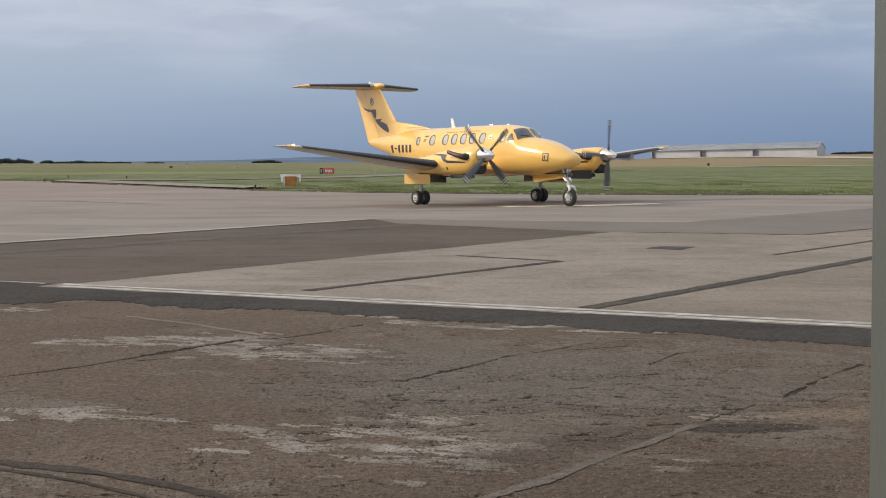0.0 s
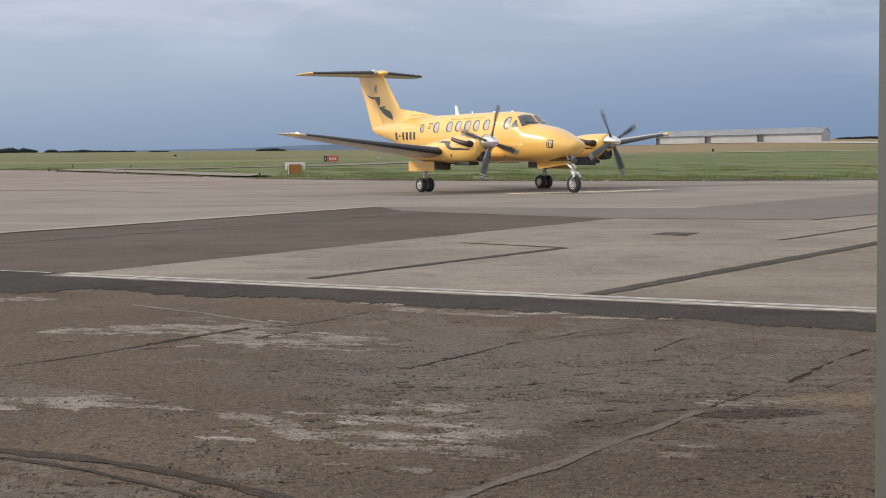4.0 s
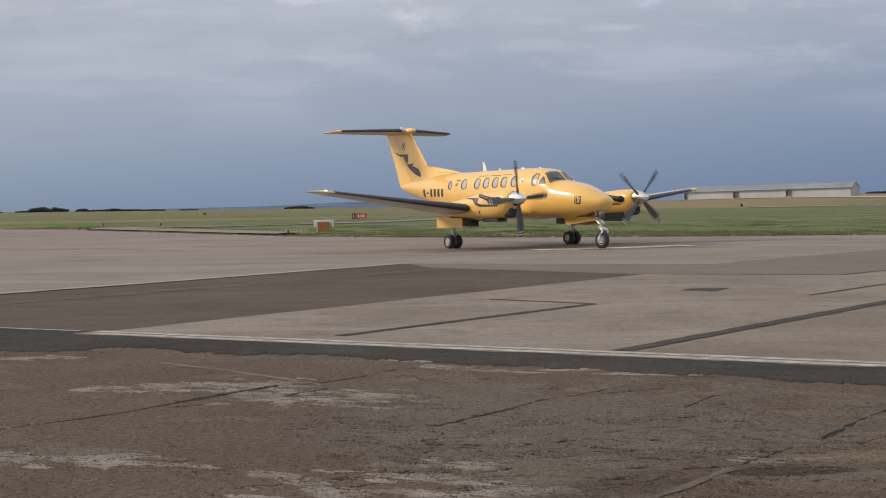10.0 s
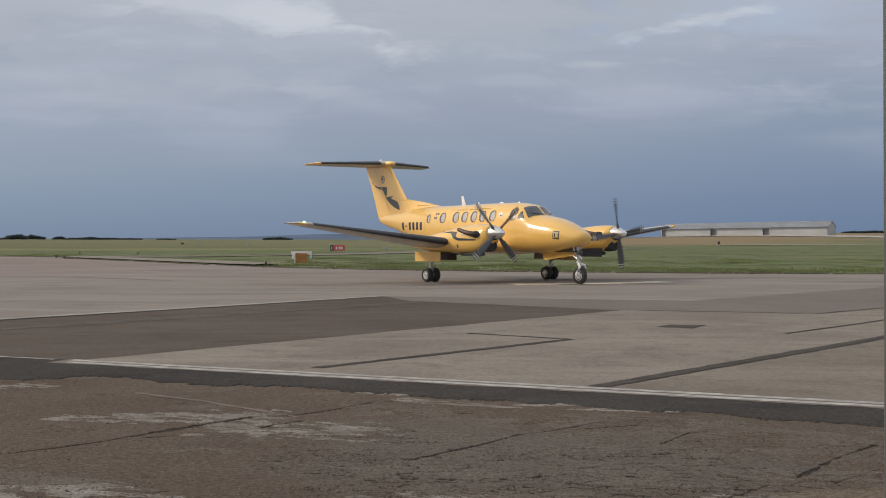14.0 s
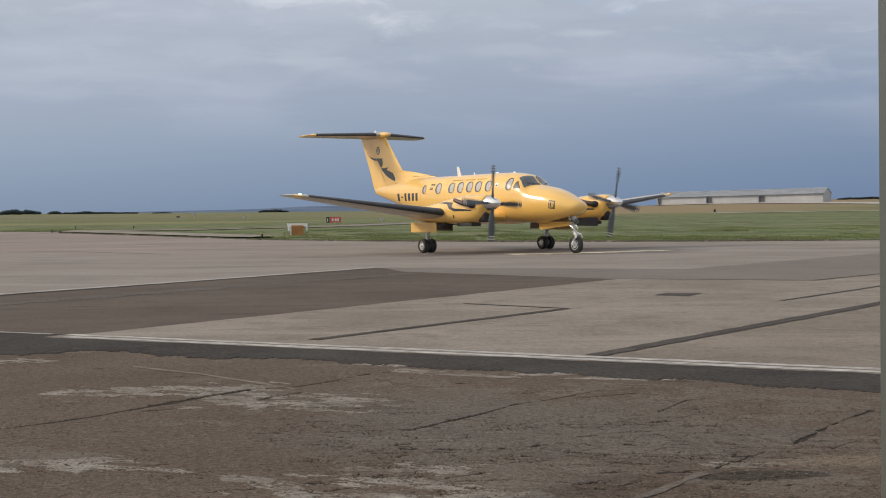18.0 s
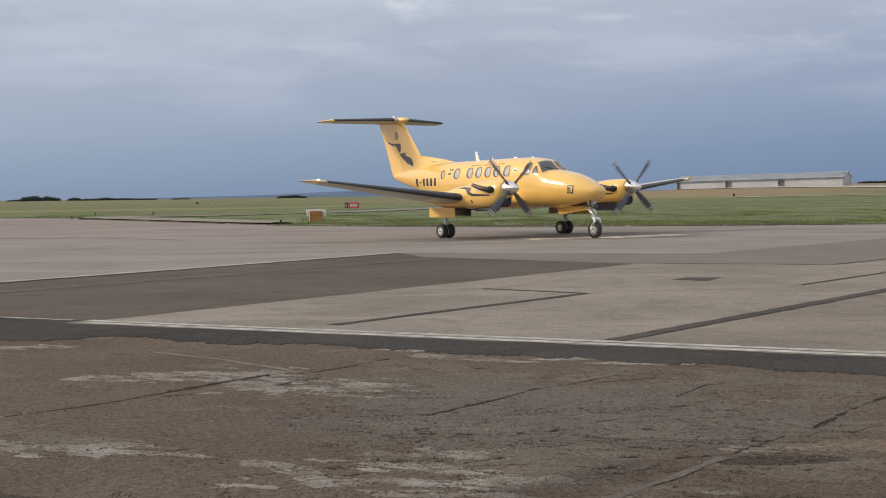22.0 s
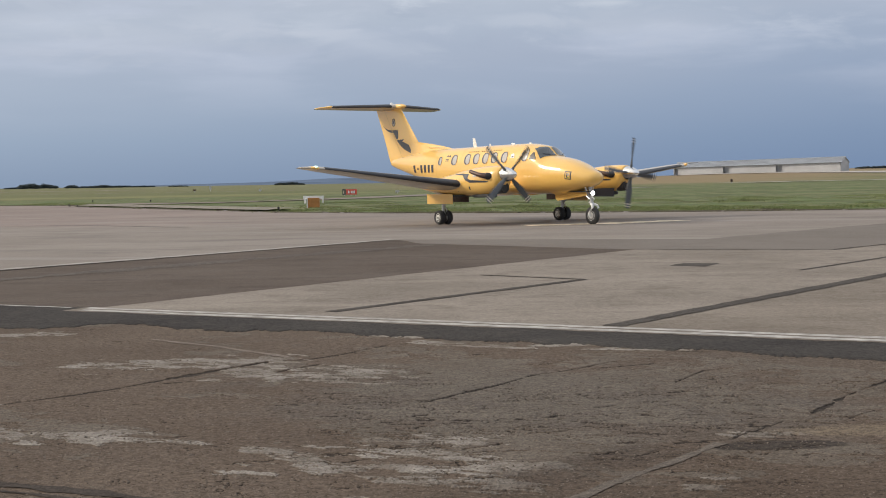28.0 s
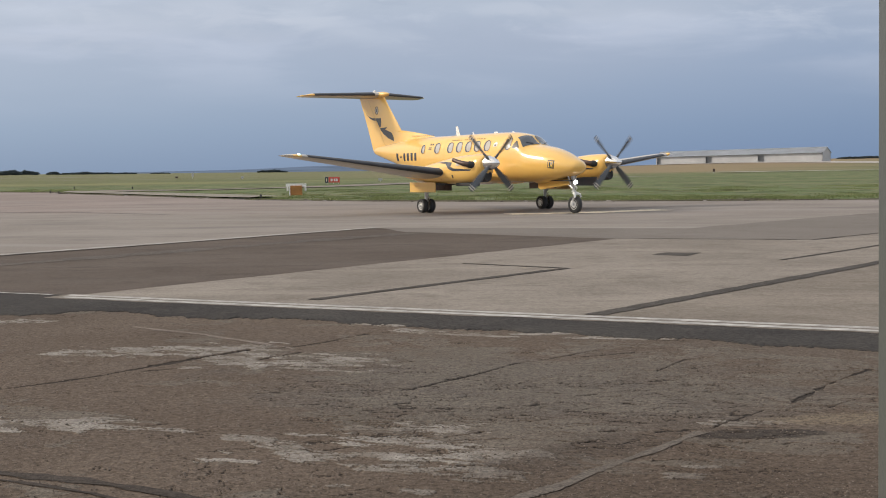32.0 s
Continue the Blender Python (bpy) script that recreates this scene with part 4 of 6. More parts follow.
# ---- strips and fields beyond the apron ----


def draped(name, line, width, mat, label, lift=0.05):
    bm = bmesh.new()
    pts = []
    for a, b in zip(line, line[1:]):
        a, b = Vector(a), Vector(b)
        pts += [a.lerp(b, j / 12) for j in range(12)]
    rows = []
    for i, q in enumerate(pts):
        d = (pts[min(i + 1, len(pts) - 1)] - pts[max(i - 1, 0)]).normalized()
        n = Vector((-d.y, d.x)) * width / 2
        rows.append([(q.x + s * n.x, q.y + s * n.y, land(q.x + s * n.x, q.y + s * n.y) + lift) for s in (1, 0.5, 0, -0.5, -1)])
    loft(rows, False, False, bm)
    ob = part(name, bm, mat)
    if ob.data.polygons[0].normal.z < 0:
        ob.data.flip_normals()
    return tagged(ob, label, "road", kind="structure")


draped("taxiway", [(-26, 101), (-10.36, 114.7), (-3.4, 132.6), (12, 163), (31.8, 206.0), (37.8, 208.2)], 5.0, FAR_CONCRETE, "distant pale concrete taxiway strip through grass")
draped("taxiway", [(67.8, 306.6), (91.6, 332.3), (119.6, 354.2), (170, 366)], 10.0, YARD, "far pale concrete taxiway strip through grass", 0.16)
draped("taxiway", [(x, edge_y(x) + 2.6) for x in (-25.5, -21, -17, -13, -10, -7.6)], 1.9, paving("pale_shoulder", (0.215, 0.195, 0.155), (0.29, 0.265, 0.215), (0.36, 0.33, 0.28), 0.2, 20, 0.2), "narrow pale concrete shoulder along the apron edge", 0.13)
draped("runway", [(-190, 440), (-130, 470), (-100, 482)], 26.0, FAR_CONCRETE, "distant pale runway strip through grass", 0.05)
draped("runway", [(-300, 262), (-60, 266), (-20, 275)], 4.0, FAR_CONCRETE, "distant pale runway strip through grass", 0.06)


def tufts(name, spots, height, label, seed, mat=None):
    """Many grass tufts, each a few bent blades."""
    r = random.Random(seed)
    verts, faces = [], []
    for x, y in spots:
        z = land(x, y)
        big = r.uniform(0.4, 1.3)
        for _ in range(10):
            a, hgt, w = r.uniform(0, 6.28), height * big * r.uniform(0.4, 1.2), r.uniform(0.02, 0.06)
            bx, by = x + r.gauss(0, 0.3 * big), y + r.gauss(0, 0.3)
            lx, ly = math.cos(a) * hgt * 0.5, math.sin(a) * hgt * 0.5
            wx, wy = -math.sin(a) * w, math.cos(a) * w
            i = len(verts)
            verts += [(bx - wx, by - wy, z - 0.03), (bx + wx, by + wy, z - 0.03), (bx + wx * .7 + lx * .4, by + wy * .7 + ly * .4, z + hgt * 0.65),
                      (bx - wx * .7 + lx * .4, by - wy * .7 + ly * .4, z + hgt * 0.65), (bx + lx, by + ly, z + hgt)]
            faces += [(i, i + 1, i + 2, i + 3), (i + 3, i + 2, i + 4)]
    me = bpy.data.meshes.new(name)
    me.from_pydata(verts, [], faces)
    me.materials.append(mat or BLADES)
    return tagged(new(name, me), label, "grass", kind="stuff")


bm = bmesh.new()
rows = []
for k in range(1600):
    x = -36 + 96 * k / 1599
    y = edge_y(x) + 0.35 * noise.fractal((x * 0.5, 1.7, 3.1), 0.6, 2.2, 6)
    h = 0.055 + 0.05 * noise.noise((x * 0.35, 7.7, 0.4)) + 0.02 * noise.noise((x * 2.3, 2.7, 0.4))
    rows.append([(x, y - 0.10, 0.002), (x, y, h * 0.7), (x, y + 0.12, h), (x, y + 0.9, max(h * 0.8, land(x, y + 0.9) + 0.01)), (x, y + 1.6, land(x, y + 1.6) - 0.02)])
loft(rows, False, False, bm)
ob = part("soil_edge", bm, paving("bare_soil", (0.052, 0.044, 0.030), (0.105, 0.098, 0.060), (0.2, 0.18, 0.14), 0.8, 20, 0.8))
if ob.data.polygons[0].normal.z < 0:
    ob.data.flip_normals()
tagged(ob, "bare dark soil along the apron edge", "soil", kind="structure")
r = random.Random(4)
spots = []
while len(spots) < 3600:
    x = r.uniform(-34, 24)
    d = r.expovariate(0.35)
    y = edge_y(x) + 0.25 + d
    if abs(x) < y * 0.40 and noise.noise((x * 0.45, y * 0.8, 1.0)) + 0.3 * r.random() > 0.15:
        spots.append((x, y))
tufts("grass_verge", spots, 0.045, "rough uneven grass verge along the apron edge", 8)
spots = []
while len(spots) < 4200:
    y = 54 + 46 * r.random() ** 1.3
    x = r.uniform(-0.10, 0.36) * y
    if y > edge_y(x) + 0.4 and noise.noise((x * 0.28, y * 0.12, 4.0)) + 0.5 * noise.noise((x * 0.9, y * 0.4, 8.0)) > 0.12:
        spots.append((x, y))
tufts("rough_grass", spots, 0.022, "rough clumps of green and withered field grass", 9, SWARD)
# clods, stones and bits of broken edge along the apron
r = random.Random(12)
for k in range(90):
    x = r.uniform(-30, 22)
    y = edge_y(x) + r.gauss(0.0, 0.25)
    bm = bmesh.new()
    bmesh.ops.create_icosphere(bm, subdivisions=1, radius=1)
    sx, sy, sz = r.uniform(0.04, 0.16), r.uniform(0.04, 0.12), r.uniform(0.02, 0.05)
    for v in bm.verts:
        q = 0.75 + 0.5 * r.random()
        v.co = Vector((v.co.x * sx * q, v.co.y * sy * q, max(-0.3, v.co.z) * sz * q))
    pale = r.random() < 0.3
    ob = part("clod", bm, CEMENT if pale else TAR)
    ob.location = (x, y, 0.012 + max(0, land(x, y)))
    tagged(ob, "small pale broken piece of concrete edge" if pale else "small dark clod of soil at the apron edge", "clod", "clods along the apron edge")


def bush(name, x, y, w, h, seed, base=None, label="dark windswept bushes on the far field edge"):
    """A low shrub: short stems and a crown of many small leaves with an uneven outline."""
    r = random.Random(seed)
    z = land(x, y) if base is None else base
    ob = new(name)
    ob.location = (x, y, z)
    stem = bmesh.new()
    verts, faces = [], []
    big = max(1.0, h / 2.2)
    k = max(3, int(w / big * 1.3))
    for i in range(k):
        cx = (i + 0.5) / k * w - w / 2 + r.uniform(-0.4, 0.4)
        ch = h * r.uniform(0.55, 1.0) * (1 - 0.35 * abs(cx / w * 2) ** 2)
        for _ in range(230):
            u = Vector((r.gauss(0, 1), r.gauss(0, 1), r.gauss(0, 1))).normalized() * r.uniform(0.4, 1.0)
            q = Vector((cx + u.x * 1.25 * big, u.y * 1.0 * big, ch * 0.55 + u.z * ch * 0.5))
            if q.z < 0:
                continue
            s = r.uniform(0.12, 0.3) * big
            e1 = Vector((r.gauss(0, 1), r.gauss(0, 1), r.gauss(0, 1))).normalized() * s
            e2 = e1.orthogonal().normalized() * s * 0.7
            j = len(verts)
            verts += [q - e1, q + e2, q + e1, q - e2]
            faces.append((j, j + 1, j + 2, j + 3))
    tube([(0, 0, -0.1), (r.uniform(-.2, .2), 0, h * 0.35), (r.uniform(-.4, .4), r.uniform(-.3, .3), h * 0.7)], [0.14, 0.1, 0.03], 7, stem)
    part("stem", stem, WOOD, ob)
    me = bpy.data.meshes.new("crown")
    me.from_pydata([tuple(v) for v in verts], [], faces)
    me.materials.append(LEAVES)
    c = new("crown", me)
    c.parent = ob
    return tagged(ob, label, "bush", "bushes on the far field edge")


painted("tar_line", [(-20, 52), (-16.8, 51.5), (-12.9, 50.7), (-8.5, 46.5)], 0.3, 0.006, FAINT, "faint dark joint in the apron concrete", 71, 0.6)
BUSHES = [(-474, 1600, 24, 7.6), (-456, 1605, 26, 6.4), (-424, 1600, 14, 4.6), (-492, 1605, 26, 2.6), (-404, 1610, 36, 2.8), (-386, 1600, 22, 4.4), (-366, 1605, 26, 2.9), (-340, 1600, 26, 2.4), (-168, 1600, 34, 3.9), (-532, 1610, 20, 2.8), (-300, 1605, 22, 1.8),
          (262, 812, 16, 1.6), (276, 815, 20, 1.7), (295, 815, 22, 1.8), (318, 818, 16, 3.2)]
for i, (x, y, w, h) in enumerate(BUSHES):
    bush("bush", x, y, w, h, 30 + i)


def hill(name, pts, y, label):
    """A far ridge: a broad rounded bank."""
    bm = bmesh.new()
    rows = []
    for j in range(7):
        v = j / 6
        rows.append([(x, y + (v - 0.3) * 900, -2 + (z + 2) * math.sin(math.pi * min(1, v * 1.0)) ** 0.8) for x, z in pts])
    loft(rows, False, False, bm)
    ob = part(name, bm, HILLS, smooth=True)
    tagged(ob, label, "hill", kind="structure")


hill("backdrop_hills", [(-760, -2), (-700, 1.5), (-620, 3.6), (-540, 4.6), (-450, 5.6), (-370, 7.4), (-300, 10.2), (-245, 12.6), (-185, 13.2), (-130, 10.0), (-60, 7.4), (60, 6.0), (200, 4.6), (420, 5.2), (640, 9), (900, 15), (1200, 18), (1400, -2)], 3000, "low haze-tinted blue-grey hills on the far horizon")


def make_barn():
    """Local axes: x along the front towards the far end, y into the building, from its near front corner."""
    ob = new("farm_shed")
    ob.matrix_basis = Matrix.Translation((168.9, 560, 3.42)) @ Matrix(((-0.839, 0.545, 0, 0), (0.545, 0.839, 0, 0), (0, 0, 1, 0), (0, 0, 0, 1))) @ pose(0, 0, 0, 0, 0.75, 0)
    L, h0, ridge, D = 74.0, 3.45, 5.75, 11.5
    prof = [(-0.5, h0 - 0.12), (D / 2, ridge), (D + 0.5, h0 - 0.12)]
    n = 74
    for j in (0, 1):
        bm = bmesh.new()
        loft([[(-0.4 + (L + 0.8) * i / n, y, z + (0.05 if i % 2 else 0)) for y, z in prof[j:j + 2]] for i in range(n + 1)], False, False, bm)
        bmesh.ops.solidify(bm, geom=bm.faces[:], thickness=0.12)
        part("roof", bm, ROOF, ob, "pale grey ribbed sheet roof")
    part("ridge_cap", box(-0.5, L + 0.5, D / 2 - 0.3, D / 2 + 0.3, ridge - 0.02, ridge + 0.14, 0.03), ROOF, ob)
    # the front stands in three bays, each stepped back at one end
    for a, b in ((0.0, 27.0), (27.6, 50.4), (51.0, L)):
        w = part("wall_panel", box(a, b - 2.2, 0.0, 0.3, -1.6, h0), CLAD, ob, "pale grey clad wall bay")
        part("bay_return", box(b - 2.2, b + 0.6, 1.6, 1.8, -1.6, h0), SHADE, ob, "recessed bay with shade put into its colour")
        for k in range(14):
            x = a + 0.5 + (b - a - 3.2) * k / 13
            part("cladding_rib", box(x, x + 0.08, -0.03, 0.0, -1.5, h0 - 0.2), CLAD, w)
    part("back_wall", box(0, L, D - 0.3, D, -1.6, h0), CLAD, ob)
    for x in (0.0, L - 0.3):
        bm = bmesh.new()
        rings = [[(x + dx, 0.0, -1.6), (x + dx, 0.0, h0), (x + dx, D / 2, ridge - 0.12), (x + dx, D, h0), (x + dx, D, -1.6)] for dx in (0.0, 0.3)]
        part("gable", loft(rings, True, True, bm), CLAD, ob, "grey gable end wall")
    part("gutter", box(-0.4, L + 0.4, -0.68, -0.50, h0 - 0.22, h0 - 0.04, 0.02), POST, ob, "grey gutter under the eaves")
    part("fascia", box(-0.4, L + 0.4, -0.50, -0.44, h0 - 0.42, h0 - 0.06), SHADE, ob, "grey fascia board")
    tagged(ob, "long low grey farm shed with pitched sheet roof", "shed")


make_barn()
draped("farm_yard", [(205, 526), (165, 552), (103, 592), (85, 603)], 24.0, YARD, "pale concrete yard before the farm shed", 0.18)


def make_sign():
    ob = new("runway_sign")
    ob.location = (-8.75, 144, land(-8.75, 144))
    face = part("sign_face", box(-0.42, 0.74, -0.12, 0.06, 0.12, 0.70, 0.02), RED, ob, "red sign face")
    for x, w in ((-0.22, 0.15), (-0.02, 0.05), (0.12, 0.17), (0.36, 0.16)):
        part("bar", box(x, x + w, -0.13, -0.12, 0.26, 0.54), WHITE, face, "white bar")
    side = part("side_panel", box(-0.80, -0.46, -0.12, 0.06, 0.10, 0.70, 0.02), NAVY, ob, "black sign panel")
    part("bar", box(-0.70, -0.60, -0.13, -0.12, 0.22, 0.56), YLINE, side, "yellow bar")
    for x in (-0.6, 0.1, 0.6):
        part("leg", box(x - 0.03, x + 0.03, -0.05, 0.0, -0.1, 0.14), STEEL, ob)
    tagged(ob, "red and black airfield sign standing in grass", "sign")


make_sign()


def make_trestle():
    ob = new("barrier_box")
    ob.location = (-6.75, 77.2, land(-6.75, 77.2))
    part("top_board", box(-0.60, 0.56, -0.05, 0.02, 0.50, 0.66, 0.01), WHITE, ob, "white painted board")
    for x in (-0.56, 0.46):
        part("side_post", box(x, x + 0.10, -0.06, 0.03, 0.24, 0.52, 0.01), WHITE, ob)
    part("panel", box(-0.34, 0.32, -0.16, 0.16, -0.06, 0.55, 0.015), WOOD, ob, "orange-brown plywood panel")
    part("edge_batten", box(-0.40, -0.345, -0.17, 0.1, -0.06, 0.56, 0.006), WHITE, ob)
    for x in (-0.3, 0.26):
        part("batten", box(x, x + 0.05, -0.18, -0.16, -0.02, 0.52, 0.004), WOOD, ob)
    tagged(ob, "orange plywood box under a white board, on grass", "box")


make_trestle()


def edge_light(x, y, h, name="edge_light", lab="small dark edge light beside the apron"):
    ob = new(name)
    ob.location = (x, y, max(0, land(x, y)))
    part("stem", tube([(0, 0, -0.05), (0, 0, h * 0.6)], 0.04, 8), INTAKE, ob)
    part("lens", spun([(h * 0.55, 0.035), (h * 0.62, 0.06), (h * 0.9, 0.055), (h, 0.02)], "Z", 12), INTAKE, ob)
    tagged(ob, lab, "light", "edge lights along the apron")


for x, y, h in ((-8.0, 70.4, 0.26), (-25.4, 97.2, 0.2), (-26.8, 100.2, 0.2), (-24.5, 118, 0.22), (-30, 120, 0.22)):
    edge_light(x, y, h)


def marker(x, y, w, h, mat, label):
    ob = new("marker_post")
    ob.location = (x, y, land(x, y))
    part("board", box(-w / 2, w / 2, -0.05, 0.05, h * 0.35, h, 0.01), mat, ob)
    part("leg", box(-0.04, 0.04, -0.04, 0.04, -0.1, h * 0.36), STEEL, ob)
    tagged(ob, label, "marker")


marker(64, 290, 0.45, 0.95, SOOT_SHADE_BROWN, "small brown marker board in the far grass")
marker(-49, 300, 0.45, 1.3, CLAD, "small white marker in the far field")
marker(-4.4, 170, 0.5, 0.4, CLAD, "small white marker in the far grass")
marker(-52.5, 300, 0.7, 0.5, SOOT_SHADE_BROWN, "small dark marker in the far field")
marker(-33, 260, 0.5, 0.5, CLAD, "small white marker in the far field")

# ---- aeroplane: x forward, y to its left, z up, from the ground between the main wheels ----
plane = new("aeroplane")
plane.matrix_basis = pose(2.49, 46.93, 0, 0, 0, -54.70)
tagged(plane, "yellow twin-propeller aeroplane with dark markings, engines running", "aeroplane")

# stations along the fuselage: x, bottom, top, half width, squareness
BODY = [(4.87, 1.45, 1.53, 0.05, 2.0), (4.82, 1.35, 1.61, 0.19, 2.0), (4.68, 1.26, 1.69, 0.32, 2.1), (4.42, 1.18, 1.80, 0.44, 2.15), (4.1, 1.11, 1.945, 0.55, 2.2), (3.6, 1.04, 2.10, 0.64, 2.25),
        (3.1, 1.00, 2.19, 0.69, 2.3), (2.80, 0.99, 2.25, 0.71, 2.35), (2.62, 0.98, 2.38, 0.715, 2.35), (2.42, 0.98, 2.53, 0.72, 2.4), (2.15, 0.98, 2.60, 0.73, 2.4), (1.6, 0.98, 2.665, 0.74, 2.45), (0.6, 0.98, 2.67, 0.745, 2.5),
        (-0.6, 0.98, 2.66, 0.745, 2.5), (-1.8, 1.01, 2.64, 0.74, 2.5), (-2.8, 1.10, 2.63, 0.70, 2.45), (-3.8, 1.29, 2.62, 0.60, 2.35), (-4.8, 1.52, 2.54, 0.46, 2.2), (-5.7, 1.74, 2.44, 0.31, 2.1), (-6.4, 1.91, 2.36, 0.19, 2.0), (-6.9, 2.05, 2.28, 0.09, 2.0), (-7.02, 2.12, 2.2, 0.03, 2.0)]


def body_at(x):
    """Bottom, top, half width and squareness of the fuselage at x, smoothly between stations."""
    for i in range(len(BODY) - 1):
        a, b = BODY[i], BODY[i + 1]
        if a[0] >= x >= b[0]:
            p, q = BODY[max(0, i - 1)], BODY[min(len(BODY) - 1, i + 2)]
            u = (a[0] - x) / (a[0] - b[0])
            h = a[0] - b[0]
            out = []
            for k in range(1, 5):
                ma = (b[k] - p[k]) / max(1e-6, p[0] - b[0]) * h if p is not a else b[k] - a[k]
                mb = (q[k] - a[k]) / max(1e-6, a[0] - q[0]) * h if q is not b else b[k] - a[k]
                out.append((2 * u**3 - 3 * u**2 + 1) * a[k] + (u**3 - 2 * u**2 + u) * ma + (-2 * u**3 + 3 * u**2) * b[k] + (u**3 - u**2) * mb)
            return out
    return list((BODY[0] if x > 0 else BODY[-1])[1:])


def skin(x, turn, lift=0.0):
    """A point of the fuselage skin: turn 0 at the top, 90 on the right side, -90 on the left."""
    lo, hi, w, n = body_at(x)
    zc, hz = (lo + hi) / 2, (hi - lo) / 2
    s, c = math.sin(radians(turn)), math.cos(radians(turn))
    y = -w * math.copysign(abs(s) ** (2 / n), s)
    z = zc + hz * math.copysign(abs(c) ** (2 / n), c)
    d = Vector((0, y / w / w, (z - zc) / hz / hz)).normalized() * lift if lift else Vector((0, 0, 0))
    return Vector((x, y, z)) + d


def side(x, z, s=-1, lift=0.0):
    """A point of the fuselage's side at x and z: s -1 on the right, 1 on the left."""
    lo, hi, w, n = body_at(x)
    zc, hz = (lo + hi) / 2, (hi - lo) / 2
    u = min(0.999, abs((z - zc) / hz))
    return Vector((x, s * (w * (1 - u**n) ** (1 / n) + lift), z))


xs = []
for a, b in zip(BODY, BODY[1:]):
    k = max(2, int((a[0] - b[0]) / 0.12))
    xs += [a[0] + (b[0] - a[0]) * j / k for j in range(k)]
xs.append(BODY[-1][0])
fuselage = part("fuselage", loft([[skin(x, 360 * k / 48) for k in range(48)] for x in xs]), YELLOW, plane, "glossy yellow painted fuselage", True)


def oval(cx, cz, rx, rz, s, lift, n=28, power=2.4, lean=0.0):
    """A rounded plate on the fuselage's side, following its curve, with a turned-in rim."""
    bm = bmesh.new()
    rings = []
    for f, l in ((1.0, -0.01), (1.0, lift), (0.66, lift), (0.33, lift), (0.02, lift)):
        ring = []
        for k in range(n):
            a = 2 * math.pi * k / n
            c, d = math.cos(a), math.sin(a)
            x = cx + f * rx * math.copysign(abs(c) ** (2 / power), c)
            z = cz + f * rz * math.copysign(abs(d) ** (2 / power), d)
            ring.append(side(x + lean * (z - cz), z, s, l))
        rings.append(ring)
    return loft(rings, True, True, bm)


def plate(points, s, lift, step=0.1):
    """A polygon of x and z laid on the fuselage's side."""
    bm = bmesh.new()
    f = bm.faces.new([bm.verts.new((x, 0, z)) for x, z in points])
    bmesh.ops.triangulate(bm, faces=[f])
    bmesh.ops.subdivide_edges(bm, edges=bm.edges[:], cuts=2, use_grid_fill=True)
    for v in bm.verts:
        v.co = side(v.co.x, v.co.z, s, lift)
    ext = bmesh.ops.extrude_face_region(bm, geom=bm.faces[:])
    bmesh.ops.translate(bm, verts=[v for v in ext["geom"] if isinstance(v, bmesh.types.BMVert)], vec=(0, -s * 0.01, 0))
    return bm


def cabin_window(x, z, rx, rz, s):
    w = part("window", oval(x, z, rx + 0.035, rz + 0.035, s, 0.006), YELLOW, fuselage, "yellow oval window frame")
    w["label"] = "oval cabin window with a pale blind"
    part("window_seal", oval(x, z, rx + 0.012, rz + 0.012, s, 0.010), NAVY, fuselage, "dark window seal")
    part("window_pane", oval(x + 0.038, z - 0.004, rx - 0.042, rz - 0.016, s, 0.014), PANE, fuselage, "pale blind behind the pane")


for s in (-1, 1):
    for x in (-1.96, -1.18, -0.67, -0.15, 0.34, 0.89):
        cabin_window(x, 2.20 + 0.012 * (x + 1), 0.16, 0.175, s)
    cabin_window(-2.86, 2.17, 0.105, 0.145, s)
    cabin_window(1.95, 2.265, 0.145, 0.195, s)
    part("cockpit_window", plate([(2.20, 2.12), (2.47, 2.12), (2.49, 2.15), (2.33, 2.35), (2.28, 2.36), (2.20, 2.2)], s, 0.012), SIDE_GLASS, fuselage, "dark triangular cockpit side window")


def screen(corners, n=10):
    """A curved pane over the nose between four corners of x and turn."""
    (xa, ta), (xb, tb), (xc, tc), (xd, td) = corners
    bm = bmesh.new()
    rows = []
    for i in range(n + 1):
        u = i / n
        row = []
        for j in range(n + 1):
            v = j / n
            x = (xa * (1 - u) + xb * u) * (1 - v) + (xd * (1 - u) + xc * u) * v
            t = (ta * (1 - u) + tb * u) * (1 - v) + (td * (1 - u) + tc * u) * v
            row.append(skin(x, t, 0.012))
        rows.append(row)
    return loft(rows, False, False, bm)


for s in (1, -1):
    part("windscreen", screen([(2.88, 2.5 * s), (2.46, 2.5 * s), (2.24, 35 * s), (2.64, 52 * s)]), GLASS, fuselage, "dark sloping cockpit windscreen")
    part("wiper", tube([skin(2.86, 4 * s, 0.03), skin(2.72, 22 * s, 0.03), skin(2.62, 34 * s, 0.03)], 0.008, 6), NAVY, fuselage)

FADED = material("faded_brown_lettering", (0.33, 0.20, 0.07), 0.5, 0, 0.1, 5)
# writing that names the machine becomes bars, one for each sign
bars = part("marking_bars", bmesh.new(), NAVY, plane, "row of dark bars on the rear fuselage")
x = -4.88
for w, hgt in ((0.15, 0.28), (0.15, 0.045), (0.14, 0.28), (0.15, 0.28), (0.14, 0.28), (0.14, 0.28)):
    z0 = 1.77 if hgt > 0.1 else 1.89
    part("bar", plate([(x, z0), (x + w, z0), (x + w, z0 + hgt), (x, z0 + hgt)], -1, 0.008), NAVY, bars)
    x += w + 0.14
